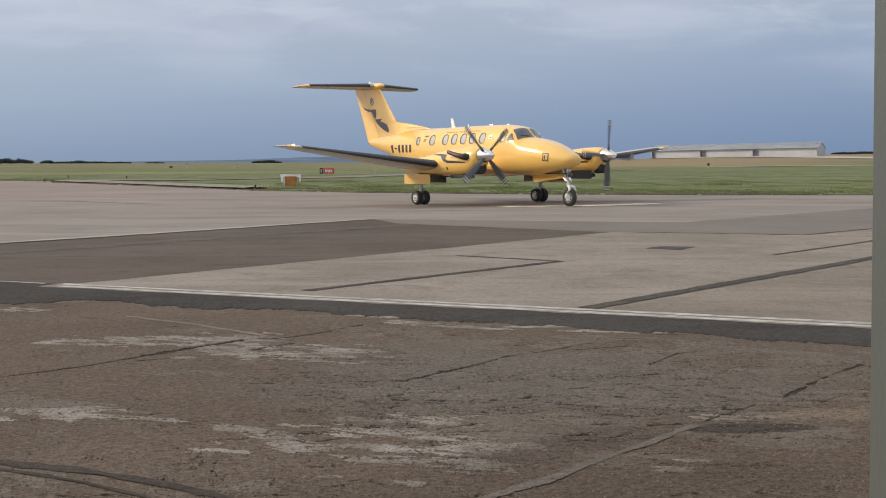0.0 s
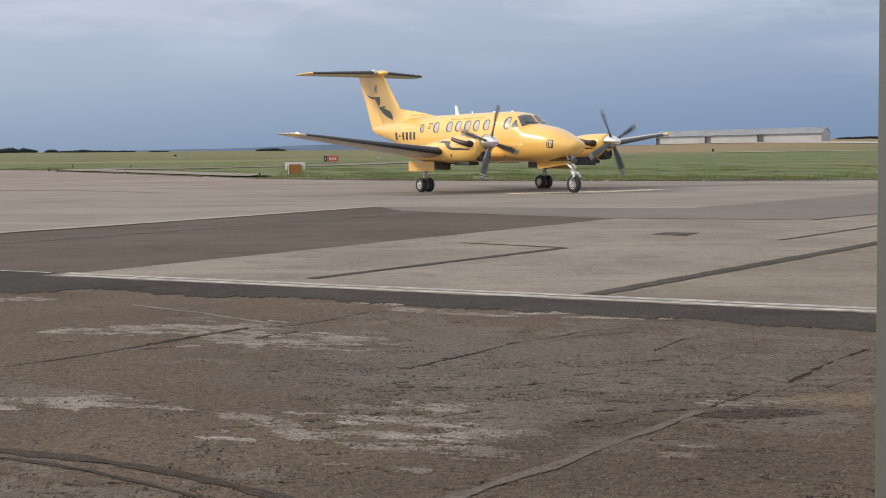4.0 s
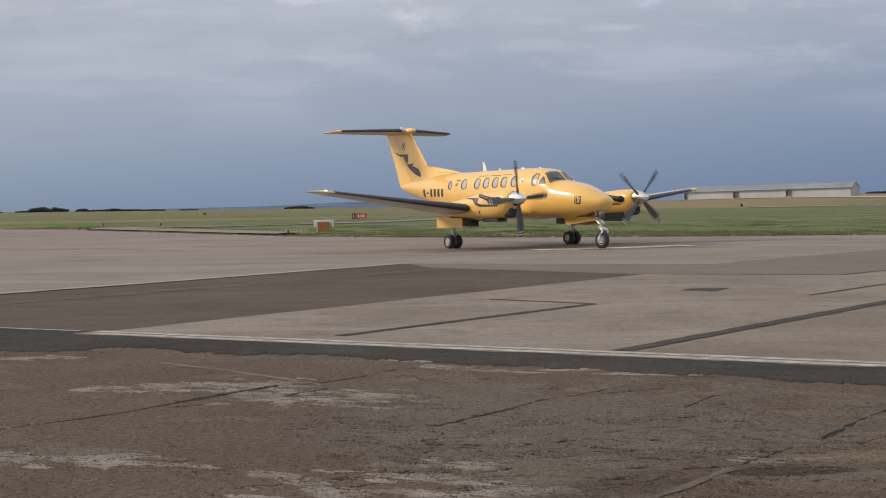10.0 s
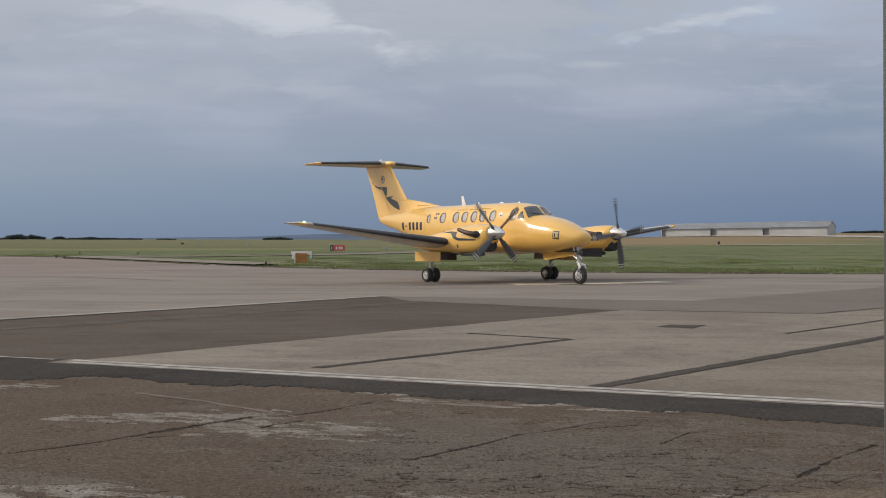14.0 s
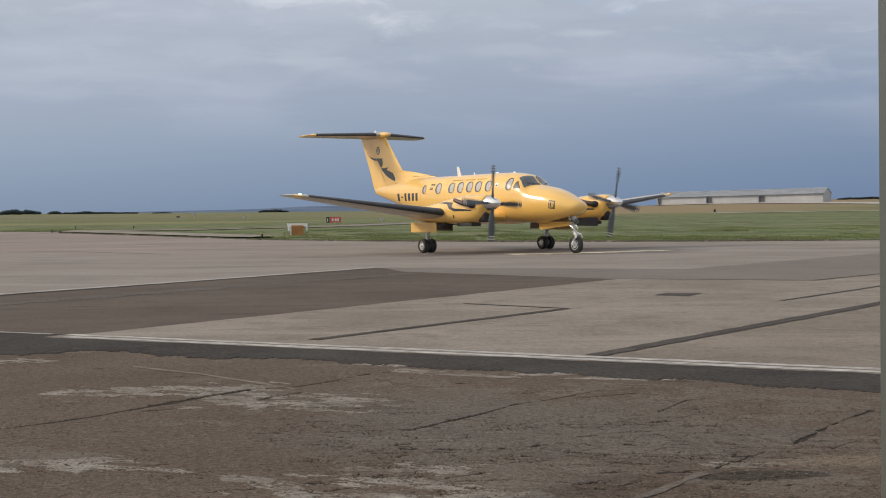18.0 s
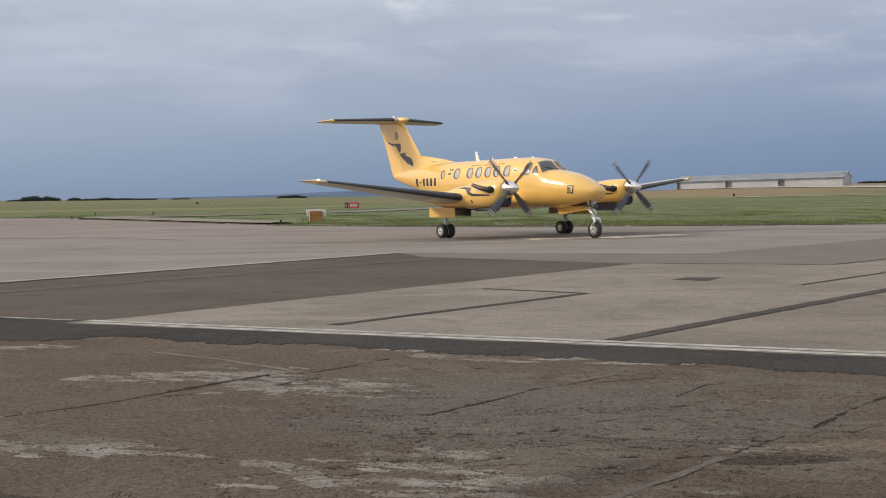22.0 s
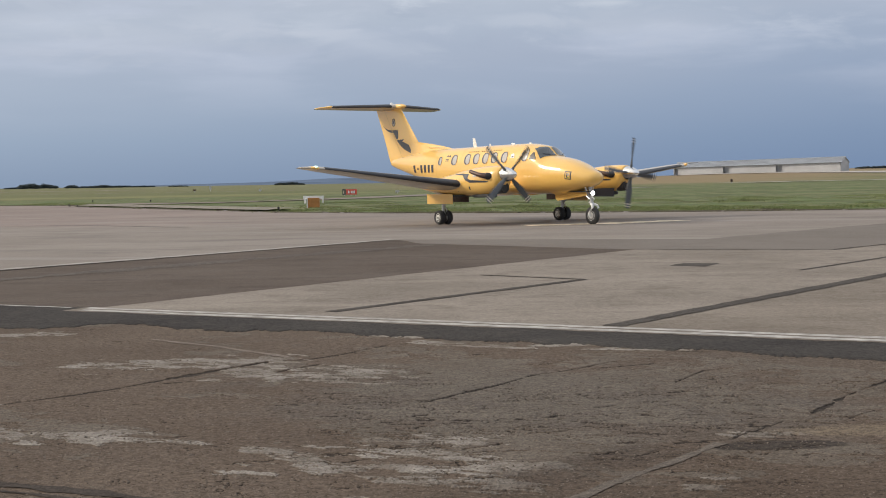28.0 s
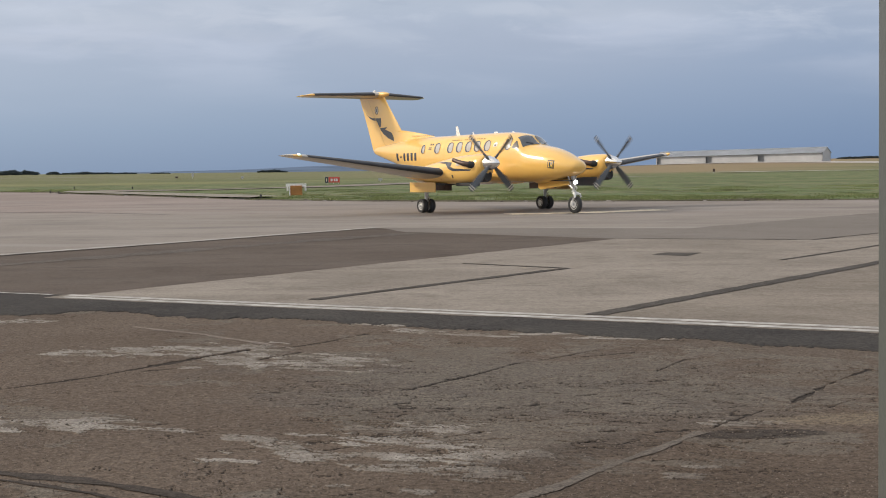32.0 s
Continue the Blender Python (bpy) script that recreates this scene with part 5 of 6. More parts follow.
for x0, x1, z, h in ((-1.25, -0.62, 2.44, 0.026), (-0.52, 0.05, 2.445, 0.026), (0.15, 0.66, 2.46, 0.026), (-2.46, -2.2, 2.30, 0.06), (-2.5, -2.3, 2.2, 0.03), (-2.5, -2.3, 2.15, 0.03)):
    n = max(2, int((x1 - x0) / 0.11))
    for k in range(n):
        a = x0 + (x1 - x0) * k / n
        part("bar", plate([(a, z), (a + 0.075, z), (a + 0.075, z + h), (a, z + h)], -1, 0.008), FADED if z > 2.4 else NAVY, bars)
badge = part("badge", plate([(3.86, 1.45), (4.10, 1.43), (4.11, 1.69), (3.87, 1.71)], -1, 0.008), NAVY, plane, "dark square badge on the nose")
GREEN = material("badge_green", (0.16, 0.25, 0.05), 0.4, 0, 0.1, 5)
part("badge_panel", plate([(3.895, 1.48), (4.065, 1.465), (4.075, 1.66), (3.905, 1.675)], -1, 0.013), YELLOW, badge)
part("badge_bar", plate([(3.93, 1.51), (3.975, 1.505), (3.98, 1.635), (3.935, 1.64)], -1, 0.018), NAVY, badge)
part("badge_bar", plate([(3.995, 1.56), (4.04, 1.555), (4.045, 1.63), (4.0, 1.635)], -1, 0.018), WING_GREY, badge)
part("badge_bar", plate([(3.935, 1.49), (4.04, 1.48), (4.042, 1.502), (3.937, 1.51)], -1, 0.018), GREEN, badge)
part("emblem", plate([(1.24, 2.19), (1.42, 2.19), (1.42, 2.30), (1.33, 2.34), (1.24, 2.30)], -1, 0.008), WHITE, plane, "small pale emblem with dark bar")
part("bar", plate([(1.29, 2.21), (1.38, 2.21), (1.38, 2.26), (1.29, 2.26)], -1, 0.013), NAVY, plane)
for x in (-1.55, -3.1):
    ring = [skin(x, 360 * k / 48, 0.003) for k in range(48)]
    part("panel_seam", loft([ring, [skin(x - 0.012, 360 * k / 48, 0.003) for k in range(48)]], False), material("seam_shadow", (0.68, 0.41, 0.11), 0.5), fuselage)
# aerials on the roof and belly
for x, h, w, lean, z in ((-1.62, 0.35, 0.24, 0.10, 2.63), (-0.75, 0.10, 0.10, 0.03, 2.65), (0.52, 0.07, 0.30, 0.02, 2.66), (1.45, 0.06, 0.18, 0.02, 2.66)):
    rings = []
    for f in (0, 0.5, 1.0):
        c, cw = x - lean * f, w * (1 - 0.45 * f)
        rings.append([(c + cw / 2 * math.cos(2 * math.pi * k / 14), 0.022 * math.sin(2 * math.pi * k / 14) * (1 - 0.4 * f), z - 0.02 + h * f) for k in range(14)])
    part("aerial", loft(rings), WHITE, plane, "white blade aerial", True)
part("aerial", tube([(-3.2, 0, 1.16), (-3.35, 0, 0.92)], [0.03, 0.015], 8), WHITE, plane)


def foil(le, chord, z, y, thick, a0=0.0, a1=1.0, n=18, grow=0.0, under=None):
    """A wing section at y, from fraction a0 to a1 of the chord: over the top and back underneath."""
    def half(u):
        return thick * chord * 5 * (0.2969 * math.sqrt(u) - 0.126 * u - 0.3516 * u * u + 0.2843 * u**3 - 0.1015 * u**4)
    us = [a0 + (a1 - a0) * (1 - math.cos(math.pi * k / n)) / 2 for k in range(n + 1)]
    top = [(le - chord * u + (grow if u < 0.01 else 0), y, z + half(u) * 1.15 + grow) for u in reversed(us)]
    cut = 1.0 if under is None else under / a1
    low = [(le - chord * u * cut + (grow if u < 0.01 else 0), y, z - half(u * cut) * 0.85 - grow) for u in us[1:]]
    # set at an angle, washed out towards the tip
    rake = 0.04 if z > 4 else 0.075 - 0.008 * abs(y)
    return [(q[0], q[1], q[2] - rake * (le - q[0])) for q in top + low]


# wing sections: distance from the middle, leading edge, chord, height, thickness
WING = [(0.60, 1.72, 2.55, 1.16, 0.16), (2.1, 1.66, 2.48, 1.25, 0.155), (3.1, 1.58, 2.25, 1.34, 0.15), (5.5, 1.16, 1.66, 1.615, 0.14), (7.7, 0.92, 1.16, 1.87, 0.125), (8.05, 0.86, 1.02, 1.905, 0.11), (8.24, 0.70, 0.72, 1.925, 0.07), (8.30, 0.52, 0.32, 1.93, 0.05)]


def wing_at(d):
    for a, b in zip(WING, WING[1:]):
        if a[0] <= d <= b[0]:
            u = (d - a[0]) / (b[0] - a[0])
            return [p + (q - p) * u for p, q in zip(a, b)]
    return WING[-1]


LAMP = glow("wingtip_lamp", (0.70, 1.0, 0.82), 0.9)
for s in (-1, 1):
    part("wing_root", loft([foil(*wing_at(d)[1:3], wing_at(d)[3], s * d, wing_at(d)[4]) for d in (0.6, 1.3, 2.1, 2.6)]), YELLOW, plane, "yellow wing root between fuselage and engine", True)
    ds = [2.6, 3.1, 4.0, 5.0, 6.0, 7.0, 7.7, 7.9]
    wing = part("wing", loft([foil(*wing_at(d)[1:3], wing_at(d)[3], s * d, wing_at(d)[4]) for d in ds]), WING_GREY, plane, "long tapered wing with pale underside", True)
    part("wingtip", loft([foil(*wing_at(d)[1:3], wing_at(d)[3], s * d, wing_at(d)[4]) for d in (7.9, 8.0, 8.05, 8.10, 8.15)]), YELLOW, wing, "yellow wingtip", True)
    part("wingtip_cap", loft([foil(*wing_at(d)[1:3], wing_at(d)[3], s * d, wing_at(d)[4]) for d in (8.15, 8.2, 8.24, 8.28, 8.30)]), WING_GREY, wing, "pale rounded end of the wingtip", True)
    part("deice_boot", loft([foil(*wing_at(d)[1:3], wing_at(d)[3], s * d, wing_at(d)[4], 0.0, 0.10, 14, 0.005, max(0.002, 0.05 - 0.012 * (d - 3))) for d in (3.08, 4, 5, 6, 7, 7.72)]), BOOT, wing, "black rubber de-icing boot", True)
    part("wingtip_lamp", spun([(0.08, 0.015), (0.05, 0.03), (-0.06, 0.035), (-0.12, 0.015)], "X", 12), LAMP if s < 0 else YELLOW, wing, "wingtip position lamp").location = (0.84, s * 8.0, 1.945)
    for a, b in ((0.95, 2.2), (3.1, 5.3), (5.4, 7.6)):
        part("flap", loft([foil(*wing_at(d)[1:3], wing_at(d)[3], s * d, wing_at(d)[4], 0.76, 1.0, 6, 0.004) for d in (a, (a + b) / 2, b)]), WING_GREY, wing, "", True)

# ---- engines ----
NAC = [(3.38, 1.40, 1.84, 0.20), (3.34, 1.33, 1.88, 0.27), (3.20, 1.15, 1.90, 0.35), (2.95, 1.05, 1.91, 0.40), (2.5, 0.99, 1.90, 0.43), (2.0, 0.97, 1.86, 0.44), (1.4, 0.96, 1.78, 0.44), (0.6, 0.97, 1.65, 0.42), (-0.2, 1.02, 1.52, 0.36), (-0.9, 1.14, 1.44, 0.25), (-1.45, 1.26, 1.36, 0.08)]


def swept(points, y, lift=0.01):
    """A flat marking of x and z, standing just off a plane at y."""
    bm = bmesh.new()
    f = bm.faces.new([bm.verts.new((x, y, z)) for x, z in points])
    ext = bmesh.ops.extrude_face_region(bm, geom=[f])
    bmesh.ops.translate(bm, verts=[v for v in ext["geom"] if isinstance(v, bmesh.types.BMVert)], vec=(0, math.copysign(lift, y), 0))
    return bm


def nac_side(x, z, c, s, lift):
    for a, b in zip(NAC, NAC[1:]):
        if a[0] >= x >= b[0]:
            u = (a[0] - x) / (a[0] - b[0])
            lo, hi, w = (a[k] + (b[k] - a[k]) * u for k in (1, 2, 3))
            v = min(0.98, abs((z - (lo + hi) / 2) / ((hi - lo) / 2)))
            return Vector((x, c + s * (w * (1 - v**2.3) ** (1 / 2.3) + lift), z))
    return Vector((x, c + s * 0.4, z))


def nac_plate(points, c, s, lift=0.008):
    bm = bmesh.new()
    f = bm.faces.new([bm.verts.new((x, 0, z)) for x, z in points])
    bmesh.ops.triangulate(bm, faces=[f])
    bmesh.ops.subdivide_edges(bm, edges=bm.edges[:], cuts=2, use_grid_fill=True)
    for v in bm.verts:
        v.co = nac_side(v.co.x, v.co.z, c, s, lift)
    return bm


propellers = []
for s in (-1, 1):
    c = 2.62 * s
    rings = []
    for i, (a, b) in enumerate(zip(NAC, NAC[1:])):
        for j in range(3):
            u = j / 3
            x, lo, hi, w = (p + (q - p) * u for p, q in zip(a, b))
            rings.append([(x, c + w * math.copysign(abs(math.sin(t)) ** (2 / 2.3), math.sin(t)), (lo + hi) / 2 + (hi - lo) / 2 * math.copysign(abs(math.cos(t)) ** (2 / 2.3), math.cos(t)))
                          for t in (2 * math.pi * k / 36 for k in range(36))])
    nac = part("engine_nacelle", loft(rings), YELLOW, plane, "yellow engine nacelle under the wing", True)
    part("intake", spun([(0.10, 0.10), (0.13, 0.15), (0.10, 0.185), (-0.2, 0.2), (-0.5, 0.16)], "X", 24), INTAKE, nac, "dark air intake below the spinner").location = (3.22, c, 1.22)
    part("oil_cooler", box(1.9, 2.7, c - 0.2, c + 0.2, 0.90, 1.02, 0.05), INTAKE, nac, "dark scoop under the nacelle")
    for q in (-1, 1):
        part("exhaust_stack", tube([(3.02, c + q * 0.34, 1.58), (2.92, c + q * 0.46, 1.59), (2.72, c + q * 0.53, 1.63), (2.50, c + q * 0.55, 1.68), (2.28, c + q * 0.56, 1.74)], [0.08, 0.088, 0.075, 0.066, 0.06], 16), SOOT_SHADE_BROWN, nac, "burnt brown exhaust stack", True)
        part("exhaust_collar", tube([(3.05, c + q * 0.30, 1.575), (2.98, c + q * 0.41, 1.585), (2.94, c + q * 0.45, 1.59)], [0.10, 0.11, 0.105], 16), INTAKE, nac, "sooty collar round the exhaust", True)
        part("exhaust_mouth", tube([(2.285, c + q * 0.56, 1.739), (2.27, c + q * 0.56, 1.743)], 0.05, 14), INTAKE, nac)
        part("stripe", nac_plate([(1.11, 1.655), (1.58, 1.685), (2.0, 1.66), (1.95, 1.53), (2.1, 1.47), (2.98, 1.43), (2.95, 1.39), (2.08, 1.385), (1.84, 1.46), (1.85, 1.58), (1.7, 1.62)], c, q), NAVY, nac, "dark navy wave marking")
        part("emblem", nac_plate([(2.22, 1.56), (2.42, 1.56), (2.42, 1.70), (2.22, 1.70)], c, q), WING_GREY, nac, "small pale emblem")
        part("panel_seam", nac_plate([(1.35, 1.1), (1.375, 1.1), (1.375, 1.5), (1.35, 1.5)], c, q, 0.004), SOOT_SHADE_BROWN, nac)
        part("vent", nac_plate([(2.0, 1.16), (2.06, 1.16), (2.06, 1.26), (2.0, 1.26)], c, q, 0.006), INTAKE, nac)
    prop = part("propeller", spun([(0.40, 0.012), (0.37, 0.05), (0.27, 0.115), (0.12, 0.18), (-0.04, 0.22), (-0.18, 0.235), (-0.20, 0.21)], "X", 32), CHROME, plane, "polished metal spinner with four dark blades", True)
    prop.location = (3.52, c, 1.625)
    sections = [(0.10, 0.10, 0.10, 60), (0.24, 0.11, 0.09, 52), (0.42, 0.16, 0.05, 42), (0.65, 0.20, 0.034, 33), (0.90, 0.205, 0.024, 26), (1.08, 0.19, 0.017, 22), (1.17, 0.15, 0.012, 20), (1.20, 0.08, 0.008, 20)]
    rings = []
    for rr, chord, th, twist in sections:
        ring = []
        for k in range(16):
            a = 2 * math.pi * k / 16
            u, v = chord / 2 * math.cos(a), th / 2 * math.sin(a)
            tw = radians(twist) * -1
            ring.append((u * math.sin(tw) + v * math.cos(tw), u * math.cos(tw) - v * math.sin(tw), rr))
        rings.append(ring)
    blade = part("blade", loft(rings), BLADE, prop, "dark grey blade with pale tip bands", True)
    for k in range(4):
        if k:
            copy = new("blade", blade.data)
            copy.parent = prop
            copy["label"] = "dark grey blade with pale tip bands"
        else:
            copy = blade
        copy.rotation_euler = (radians(90 * k), 0, 0)
    for k in range(4):
        m = Matrix.Rotation(radians(90 * k), 4, "X")
        for r0, r1 in ((1.03, 1.07), (1.11, 1.15)):
            rr2 = []
            for rad in (r0, r1):
                u = (rad - 0.9) / 0.3
                chord, th, twist = 0.208 - 0.022 * u * 2, 0.028, 23
                rr2.append([m @ Vector((cu * math.sin(-radians(twist)) + cv * math.cos(radians(twist)), cu * math.cos(radians(twist)) + cv * math.sin(radians(twist)), rad))
                            for cu, cv in (((chord / 2 + 0.002) * math.cos(t), th / 2 * math.sin(t)) for t in (2 * math.pi * j / 12 for j in range(12)))])
            part("tip_band", loft(rr2), WING_GREY, prop, "pale band at the blade tip")
    propellers.append(prop)

# ---- tail ----
fin_rows = []
FIN = [(2.20, -4.95, -7.10, 0.10), (2.54, -5.02, -7.24, 0.10), (2.93, -5.17, -7.40, 0.095), (3.3, -5.49, -7.57, 0.085), (4.10, -6.19, -7.95, 0.085), (4.26, -6.30, -8.02, 0.085)]
for z, le, te, th in FIN:
    ring = []
    for k in range(24):
        a = 2 * math.pi * k / 24
        u = (1 - math.cos(a)) / 2
        v = th * 1.9 * (math.sqrt(u) - u) * (1 if a < math.pi else -1)
        ring.append((le + (te - le) * u, v, z))
    fin_rows.append(ring)
fin = part("tail_fin", loft(fin_rows), YELLOW, plane, "tall swept yellow tail fin", True)


def fin_plate(points, s, lift=0.004):
    """A marking of x and z laid on the fin's side."""
    bm = bmesh.new()
    f = bm.faces.new([bm.verts.new((x, 0, z)) for x, z in points])
    bmesh.ops.triangulate(bm, faces=[f])
    bmesh.ops.subdivide_edges(bm, edges=bm.edges[:], cuts=2, use_grid_fill=True)
    for v in bm.verts:
        le, te, th = (float(np.interp(v.co.z, [q[0] for q in FIN], [q[k] for q in FIN])) for k in (1, 2, 3))
        u = min(1, max(0, (v.co.x - le) / (te - le)))
        v.co.y = s * (th * 1.9 * (math.sqrt(u) - u) + lift)
    return bm


for s in (-1, 1):
    part("hinge_seam", fin_plate([(-7.36, 4.10), (-7.335, 4.10), (-6.15, 2.28), (-6.175, 2.28)], s), material("hinge_shadow", (0.60, 0.37, 0.10), 0.6), fin)
    part("hinge_seam", fin_plate([(-6.16, 2.285), (-6.14, 2.27), (-7.0, 2.115), (-7.0, 2.135)], s), material("hinge_shadow", (0.60, 0.37, 0.10), 0.6), fin)
    part("bird_marking", fin_plate([(-7.63, 3.74), (-7.44, 3.55), (-7.17, 3.46), (-6.95, 3.44), (-6.49, 3.43), (-6.47, 3.25), (-6.50, 3.12), (-6.59, 3.06), (-6.63, 3.15), (-6.67, 3.30), (-6.80, 3.33), (-7.04, 3.36), (-7.3, 3.44), (-7.5, 3.58)], s), NAVY, fin, "dark navy bird wing marking")
    part("bird_marking", fin_plate([(-6.59, 3.05), (-6.3, 3.06), (-6.06, 3.07), (-6.2, 2.98), (-5.95, 2.91), (-5.76, 2.85), (-5.62, 2.67), (-5.47, 2.48), (-5.75, 2.57), (-6.02, 2.66), (-6.3, 2.81), (-6.5, 2.96)], s), NAVY, fin, "dark navy bird body marking")
    part("crest_rim", fin_plate([(-6.78 + 0.125 * math.cos(a), 3.73 + 0.155 * math.sin(a)) for a in (2 * math.pi * k / 16 for k in range(16))], s, 0.002), SOOT_SHADE_BROWN, fin, "dark rim of the crest")
    part("crest", fin_plate([(-6.78 + 0.09 * math.cos(a), 3.73 + 0.13 * math.sin(a)) for a in (2 * math.pi * k / 16 for k in range(16))], s), WING_GREY, fin, "small pale round crest")
    part("crest_bar", fin_plate([(-6.81, 3.68), (-6.75, 3.68), (-6.76, 3.80), (-6.80, 3.80)], s, 0.008), NAVY, fin)
dorsal = []
for x, z0, z1, w in ((-5.6, 2.3, 2.96, 0.07), (-5.0, 2.4, 2.91, 0.08), (-4.3, 2.5, 2.83, 0.08), (-3.6, 2.55, 2.735, 0.06), (-3.0, 2.55, 2.63, 0.02)):
    dorsal.append([(x, -w, z0), (x, -w * 0.7, z1 - 0.06), (x, 0, z1), (x, w * 0.7, z1 - 0.06), (x, w, z0)])
part("dorsal_fin", loft(dorsal), YELLOW, plane, "", True)
for s in (-1, 1):
    for k in range(9):
        x = -4.35 + k * 0.13
        part("bar", swept([(x, 2.675), (x + 0.07, 2.675), (x + 0.07, 2.695), (x, 2.695)], s * 0.086, 0.005), FADED, bars)
TAIL = [(0.0, -6.40, 1.85, 4.325, 0.125), (0.5, -6.53, 1.72, 4.32, 0.12), (2.5, -7.26, 1.10, 4.30, 0.115), (2.65, -7.37, 0.95, 4.30, 0.07), (2.74, -7.64, 0.58, 4.30, 0.05)]
for s in (-1, 1):
    tp = part("tailplane", loft([foil(le, ch, z, s * d, th) for d, le, ch, z, th in TAIL[:3]]), WING_GREY, plane, "tailplane half with grey underside", True)
    part("tailplane_tip", loft([foil(le, ch, z, s * d, th) for d, le, ch, z, th in TAIL[2:]]), YELLOW, tp, "yellow tailplane tip", True)
    part("deice_boot", loft([foil(le, ch, z, s * d, th, 0.0, 0.13, 14, 0.005, 0.022) for d, le, ch, z, th in ((0.3, -6.478, 1.772, 4.322, 0.122), TAIL[1], TAIL[2])]), BOOT, tp, "black rubber de-icing boot", True)
part("tail_bullet", loft([[(x, r * math.cos(t), 4.325 + r * 0.72 * math.sin(t)) for t in (2 * math.pi * k / 20 for k in range(20))] for x, r in ((-6.0, 0.02), (-6.06, 0.08), (-6.25, 0.14), (-6.8, 0.16), (-7.5, 0.13), (-8.1, 0.05))]), YELLOW, plane, "yellow fairing on top of the fin", True)
part("tail_beacon", spun([(0.0, 0.07), (0.05, 0.065), (0.09, 0.03)], "Z", 14), WHITE, plane, "white beacon on top of the tail").location = (-6.95, 0, 4.42)

# ---- undercarriage ----


def wheel(parent, x, y, r, w, z=None):
    z = r if z is None else z
    n = 36
    tyre = spun([(-w / 2 * 0.75, r * 0.58), (-w / 2, r * 0.72), (-w / 2 * 0.96, r * 0.88), (-w / 2 * 0.7, r * 0.975), (-w * 0.12, r), (w * 0.12, r), (w / 2 * 0.7, r * 0.975), (w / 2 * 0.96, r * 0.88), (w / 2, r * 0.72), (w / 2 * 0.75, r * 0.58)], "Y", n)
    part("tyre", tyre, TYRE, parent, "black rubber tyre", True).location = (x, y, z)
    rim = spun([(-w * 0.42, r * 0.2), (-w * 0.44, r * 0.36), (-w * 0.34, r * 0.42), (-w * 0.40, r * 0.58), (w * 0.40, r * 0.58), (w * 0.34, r * 0.42), (w * 0.44, r * 0.36), (w * 0.42, r * 0.2)], "Y", n)
    part("rim", rim, RIM, parent, "white wheel rim", True).location = (x, y, z)
    for q in (-1, 1):
        for k in range(6):
            a = math.pi * k / 3
            part("rim_hole", tube([(x + r * 0.47 * math.cos(a), y + q * w * 0.385, z + r * 0.47 * math.sin(a)), (x + r * 0.47 * math.cos(a), y + q * w * 0.395, z + r * 0.47 * math.sin(a))], r * 0.055, 8), INTAKE, parent)


for s in (-1, 1):
    c = 2.615 * s
    leg = part("main_gear_leg", tube([(0, c, 0.23), (0.0, c, 0.55), (0.02, c, 1.15)], [0.05, 0.055, 0.075], 16), STEEL, plane, "bare metal main gear leg", True)
    part("axle", tube([(0, c - 0.30, 0.23), (0, c + 0.30, 0.23)], 0.035, 12), STEEL, leg)
    for q in (-1, 1):
        wheel(leg, 0, c + q * 0.145, 0.235, 0.20)
    part("scissor_link", tube([(0.06, c, 0.62), (0.2, c, 0.48), (0.06, c, 0.33)], 0.022, 8), STEEL, leg)
    part("drag_brace", tube([(0.05, c, 0.62), (0.75, c, 1.1)], 0.03, 8), STEEL, leg)
    for q in (-1, 1):
        # the inner doors' shade is put into their colour as dark brown
        part("gear_door", box(-0.46, 0.98, c + q * 0.33 - 0.012, c + q * 0.33 + 0.012, 0.69 if q == s else 0.74, 1.02, 0.008), YELLOW if q == s else SOOT_SHADE_BROWN, plane, "main gear door hanging open")
    part("gear_bay", box(0.1, 1.45, c - 0.30, c + 0.30, 0.93, 0.99), INTAKE, plane, "dark open wheel bay")

# an added plate, no known door: stands for the dark under this engine
part("gear_door", box(1.62, 3.05, 2.28, 2.31, 0.84, 1.13, 0.01), NAVY, plane, "dark plate added under the far engine")
leg = part("nose_gear_leg", tube([(4.40, 0, 1.26), (4.43, 0, 0.98), (4.44, 0, 0.96), (4.46, 0, 0.66)], [0.062, 0.062, 0.045, 0.042], 16), STEEL, plane, "metal nose gear leg", True)
for q in (-1, 1):
    part("fork", tube([(4.46, 0, 0.68), (4.50, q * 0.05, 0.645), (4.62, q * 0.10, 0.60), (4.64, q * 0.13, 0.53), (4.56, q * 0.135, 0.45), (4.52, q * 0.135, 0.36), (4.51, q * 0.13, 0.28)], [0.045, 0.045, 0.042, 0.040, 0.038, 0.038, 0.05], 12), WHITE, leg, "white bent wheel fork", True)
part("axle", tube([(4.51, -0.14, 0.28), (4.51, 0.14, 0.28)], 0.028, 12), STEEL, leg)
for q in (-1, 1):
    part("brace", tube([(4.43, q * 0.05, 0.84), (4.40, q * 0.11, 1.0), (4.36, q * 0.17, 1.2)], 0.022, 8), STEEL, leg)
    part("gear_door", plate([(2.74, 1.03), (4.32, 1.10), (4.34, 1.03), (4.24, 0.91), (2.88, 0.75), (2.77, 0.81)], q, 0.0), YELLOW, plane, "yellow nose gear door hanging open")
wheel(leg, 4.51, 0, 0.28, 0.17)
part("collar", spun([(-0.025, 0.05), (-0.022, 0.08), (0.022, 0.08), (0.025, 0.05)], "Z", 16), STEEL, leg).location = (4.45, 0, 0.70)
part("scissor_link", tube([(4.48, 0, 0.92), (4.60, 0, 0.80), (4.49, 0, 0.68)], 0.024, 8), STEEL, leg)
part("drag_brace", tube([(4.40, 0, 0.80), (3.9, 0, 1.08)], 0.03, 8), STEEL, leg)
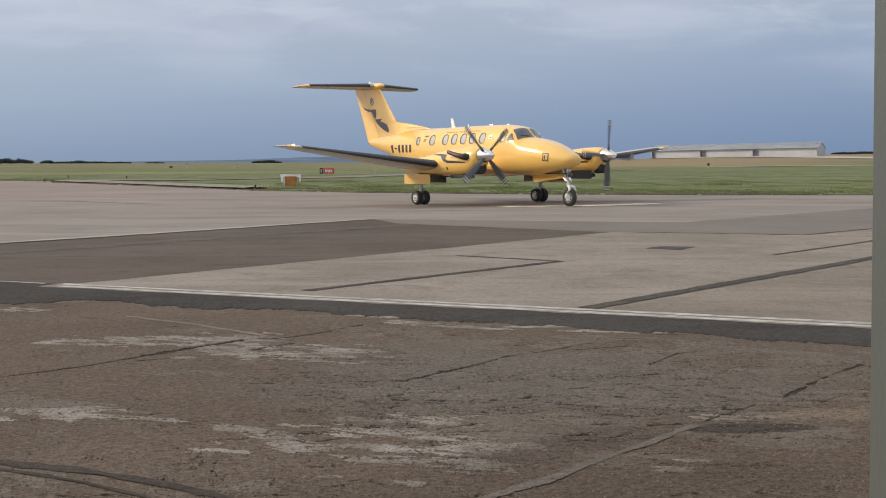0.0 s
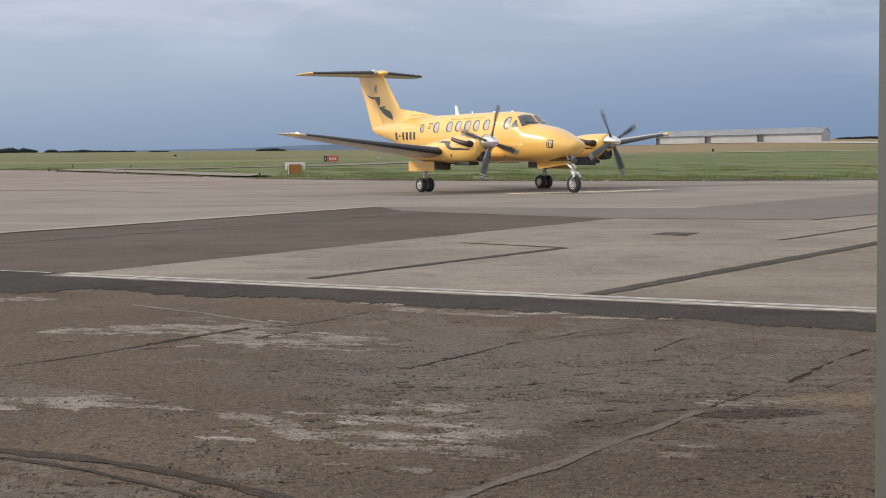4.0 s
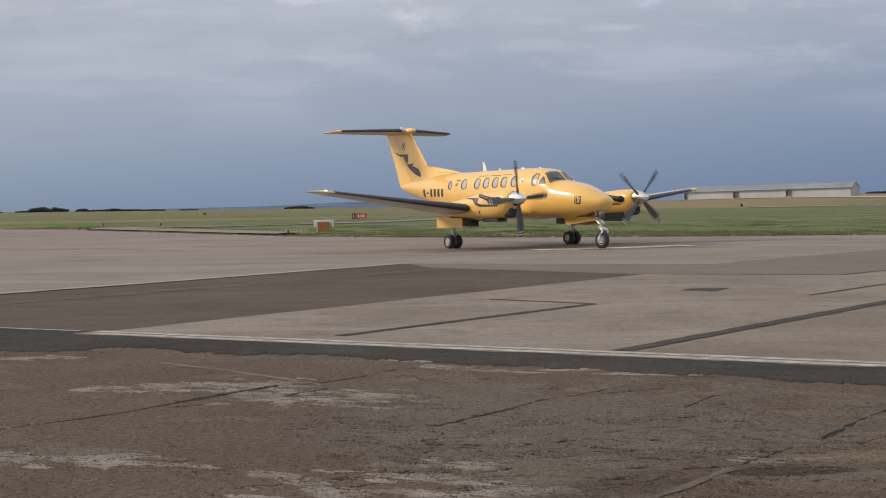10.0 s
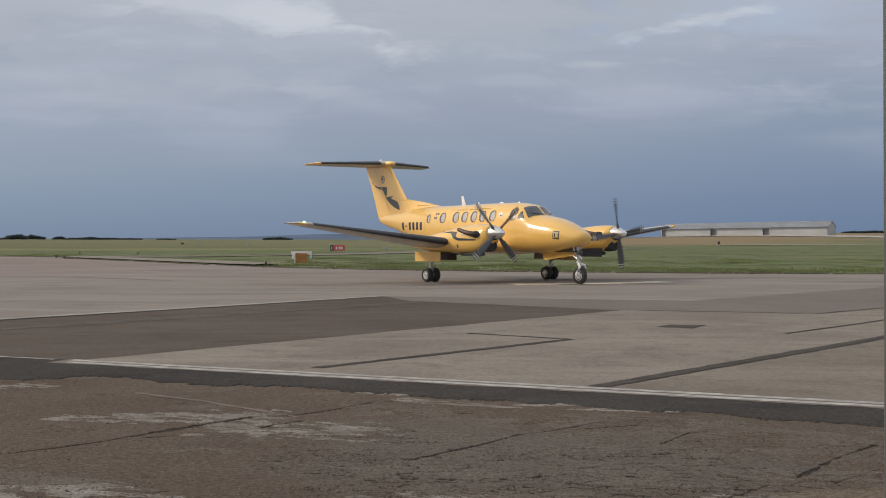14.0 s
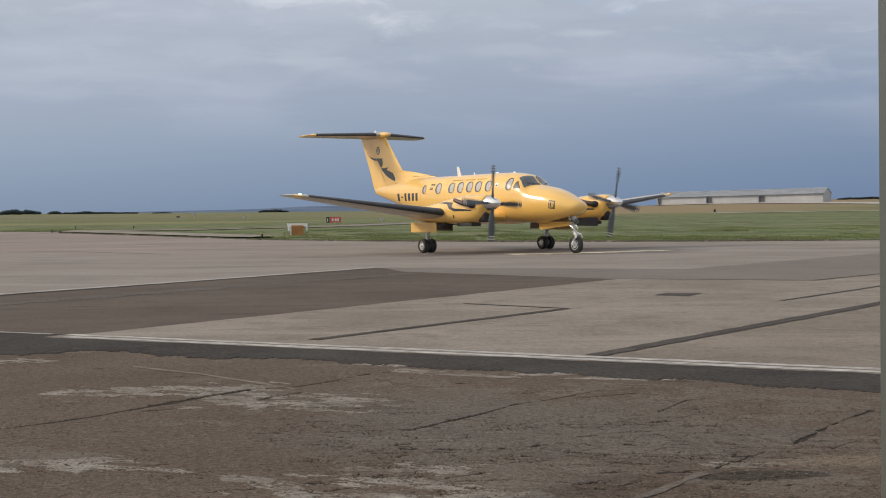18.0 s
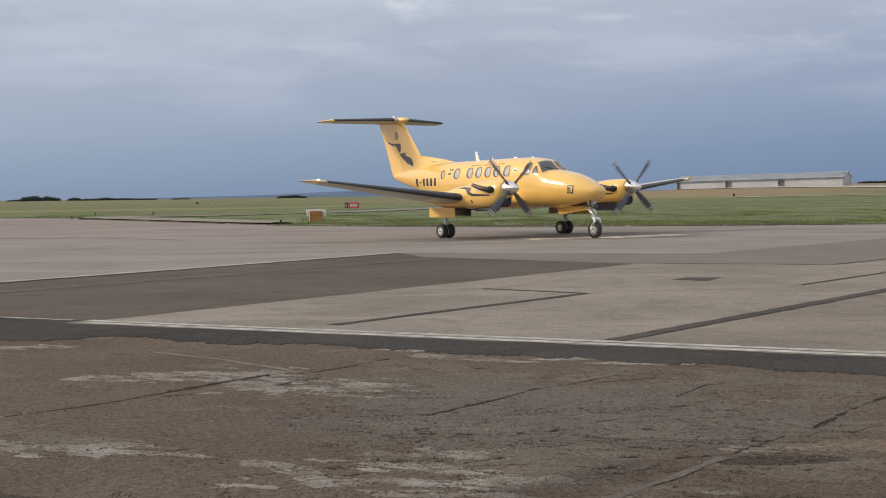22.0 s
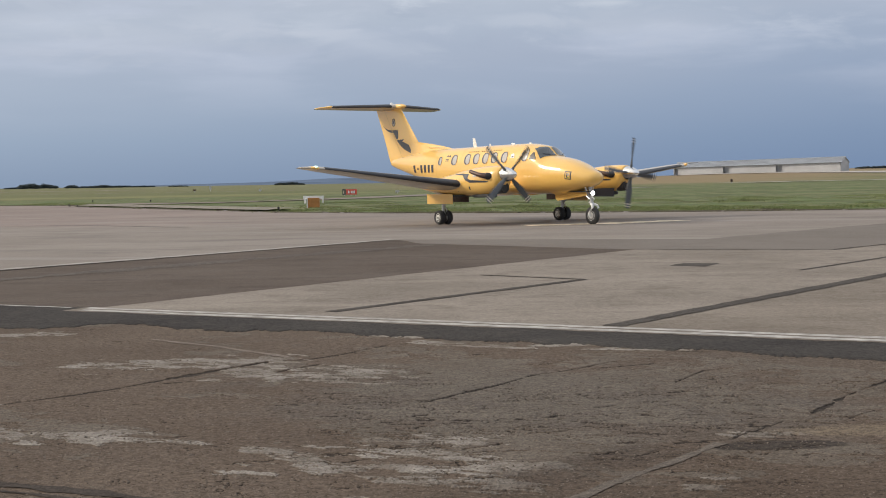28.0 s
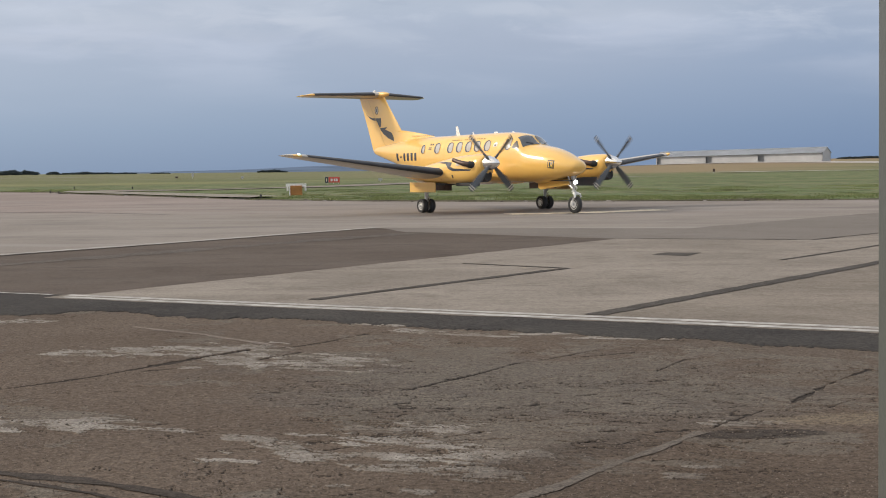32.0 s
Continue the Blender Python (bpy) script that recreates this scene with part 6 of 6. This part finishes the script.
part("nose_bay", box(3.0, 4.45, -0.17, 0.17, 1.02, 1.06), INTAKE, plane, "dark open nose wheel bay")
lamp = part("taxi_light", spun([(0.06, 0.055), (0.055, 0.085), (-0.02, 0.085), (-0.07, 0.05), (-0.09, 0.02)], "X", 20), POST, plane, "round taxi light on the nose leg", True)
part("lens", spun([(0.062, 0.07), (0.072, 0.05), (0.076, 0.01)], "X", 20), glow("taxi_lamp", (1.0, 0.97, 0.9), 7.0), lamp, "bright white lamp lens")

# ---- what moves ----
# seconds, blade angles of the right and of the left propeller (clockwise as seen from ahead, modulo a quarter turn)
PHASE = [(0, 47, 3), (1, 18, 37), (2, -3, -15), (3, 46, 5), (6, 47, 3), (7, 25, 33), (8, -3, -18), (9, 45, 6), (10, -5, 42), (11, 43, 0), (12, 3, 14), (13, -4, 44), (14, 48, -8),
         (17, 47, -12), (18, 3, 12), (19, -12, 44), (20, 50, -20), (21, -2, 0), (22, 47, 42), (23, 0, -12), (24, 48, 5), (25, 2, 45), (28, 45, 8), (29, 5, 12), (30, -14, 45), (31, 2, -10), (32, 45, 45)]


def turns(which, rate):
    """Angles of a propeller in steps of a thirtieth of a second, unwound so that it keeps turning at about that rate."""
    out = [(0.0, float(PHASE[0][which]))]
    for a, b in zip(PHASE, PHASE[1:]):
        dt = b[0] - a[0]
        start = out[-1][1]
        want = start + rate * dt
        end = b[which] + 90 * round((want - b[which]) / 90)
        n = dt * 30
        out += [(a[0] + dt * k / n, start + (end - start) * k / n) for k in range(1, n + 1)]
    return out


def motions():
    for prop, which, rate in ((propellers[0], 1, 966.0), (propellers[1], 2, 1125.0)):
        p = prop.location.copy()
        walk(prop, [(t, pose(*p, -a, 0, 0)) for t, a in turns(which, rate)])
    # the lens always glows; turning it ahead near the end stands for switching on
    off, on = pose(4.54, -0.03, 1.02, 0, 20, 115), pose(4.56, -0.05, 0.99, 0, 0, -25)
    walk(lamp, [(0, off), (25.05, off), (25.12, pose(4.55, -0.04, 1.0, 0, 10, 45)), (25.18, on), (32, on)])


motions()
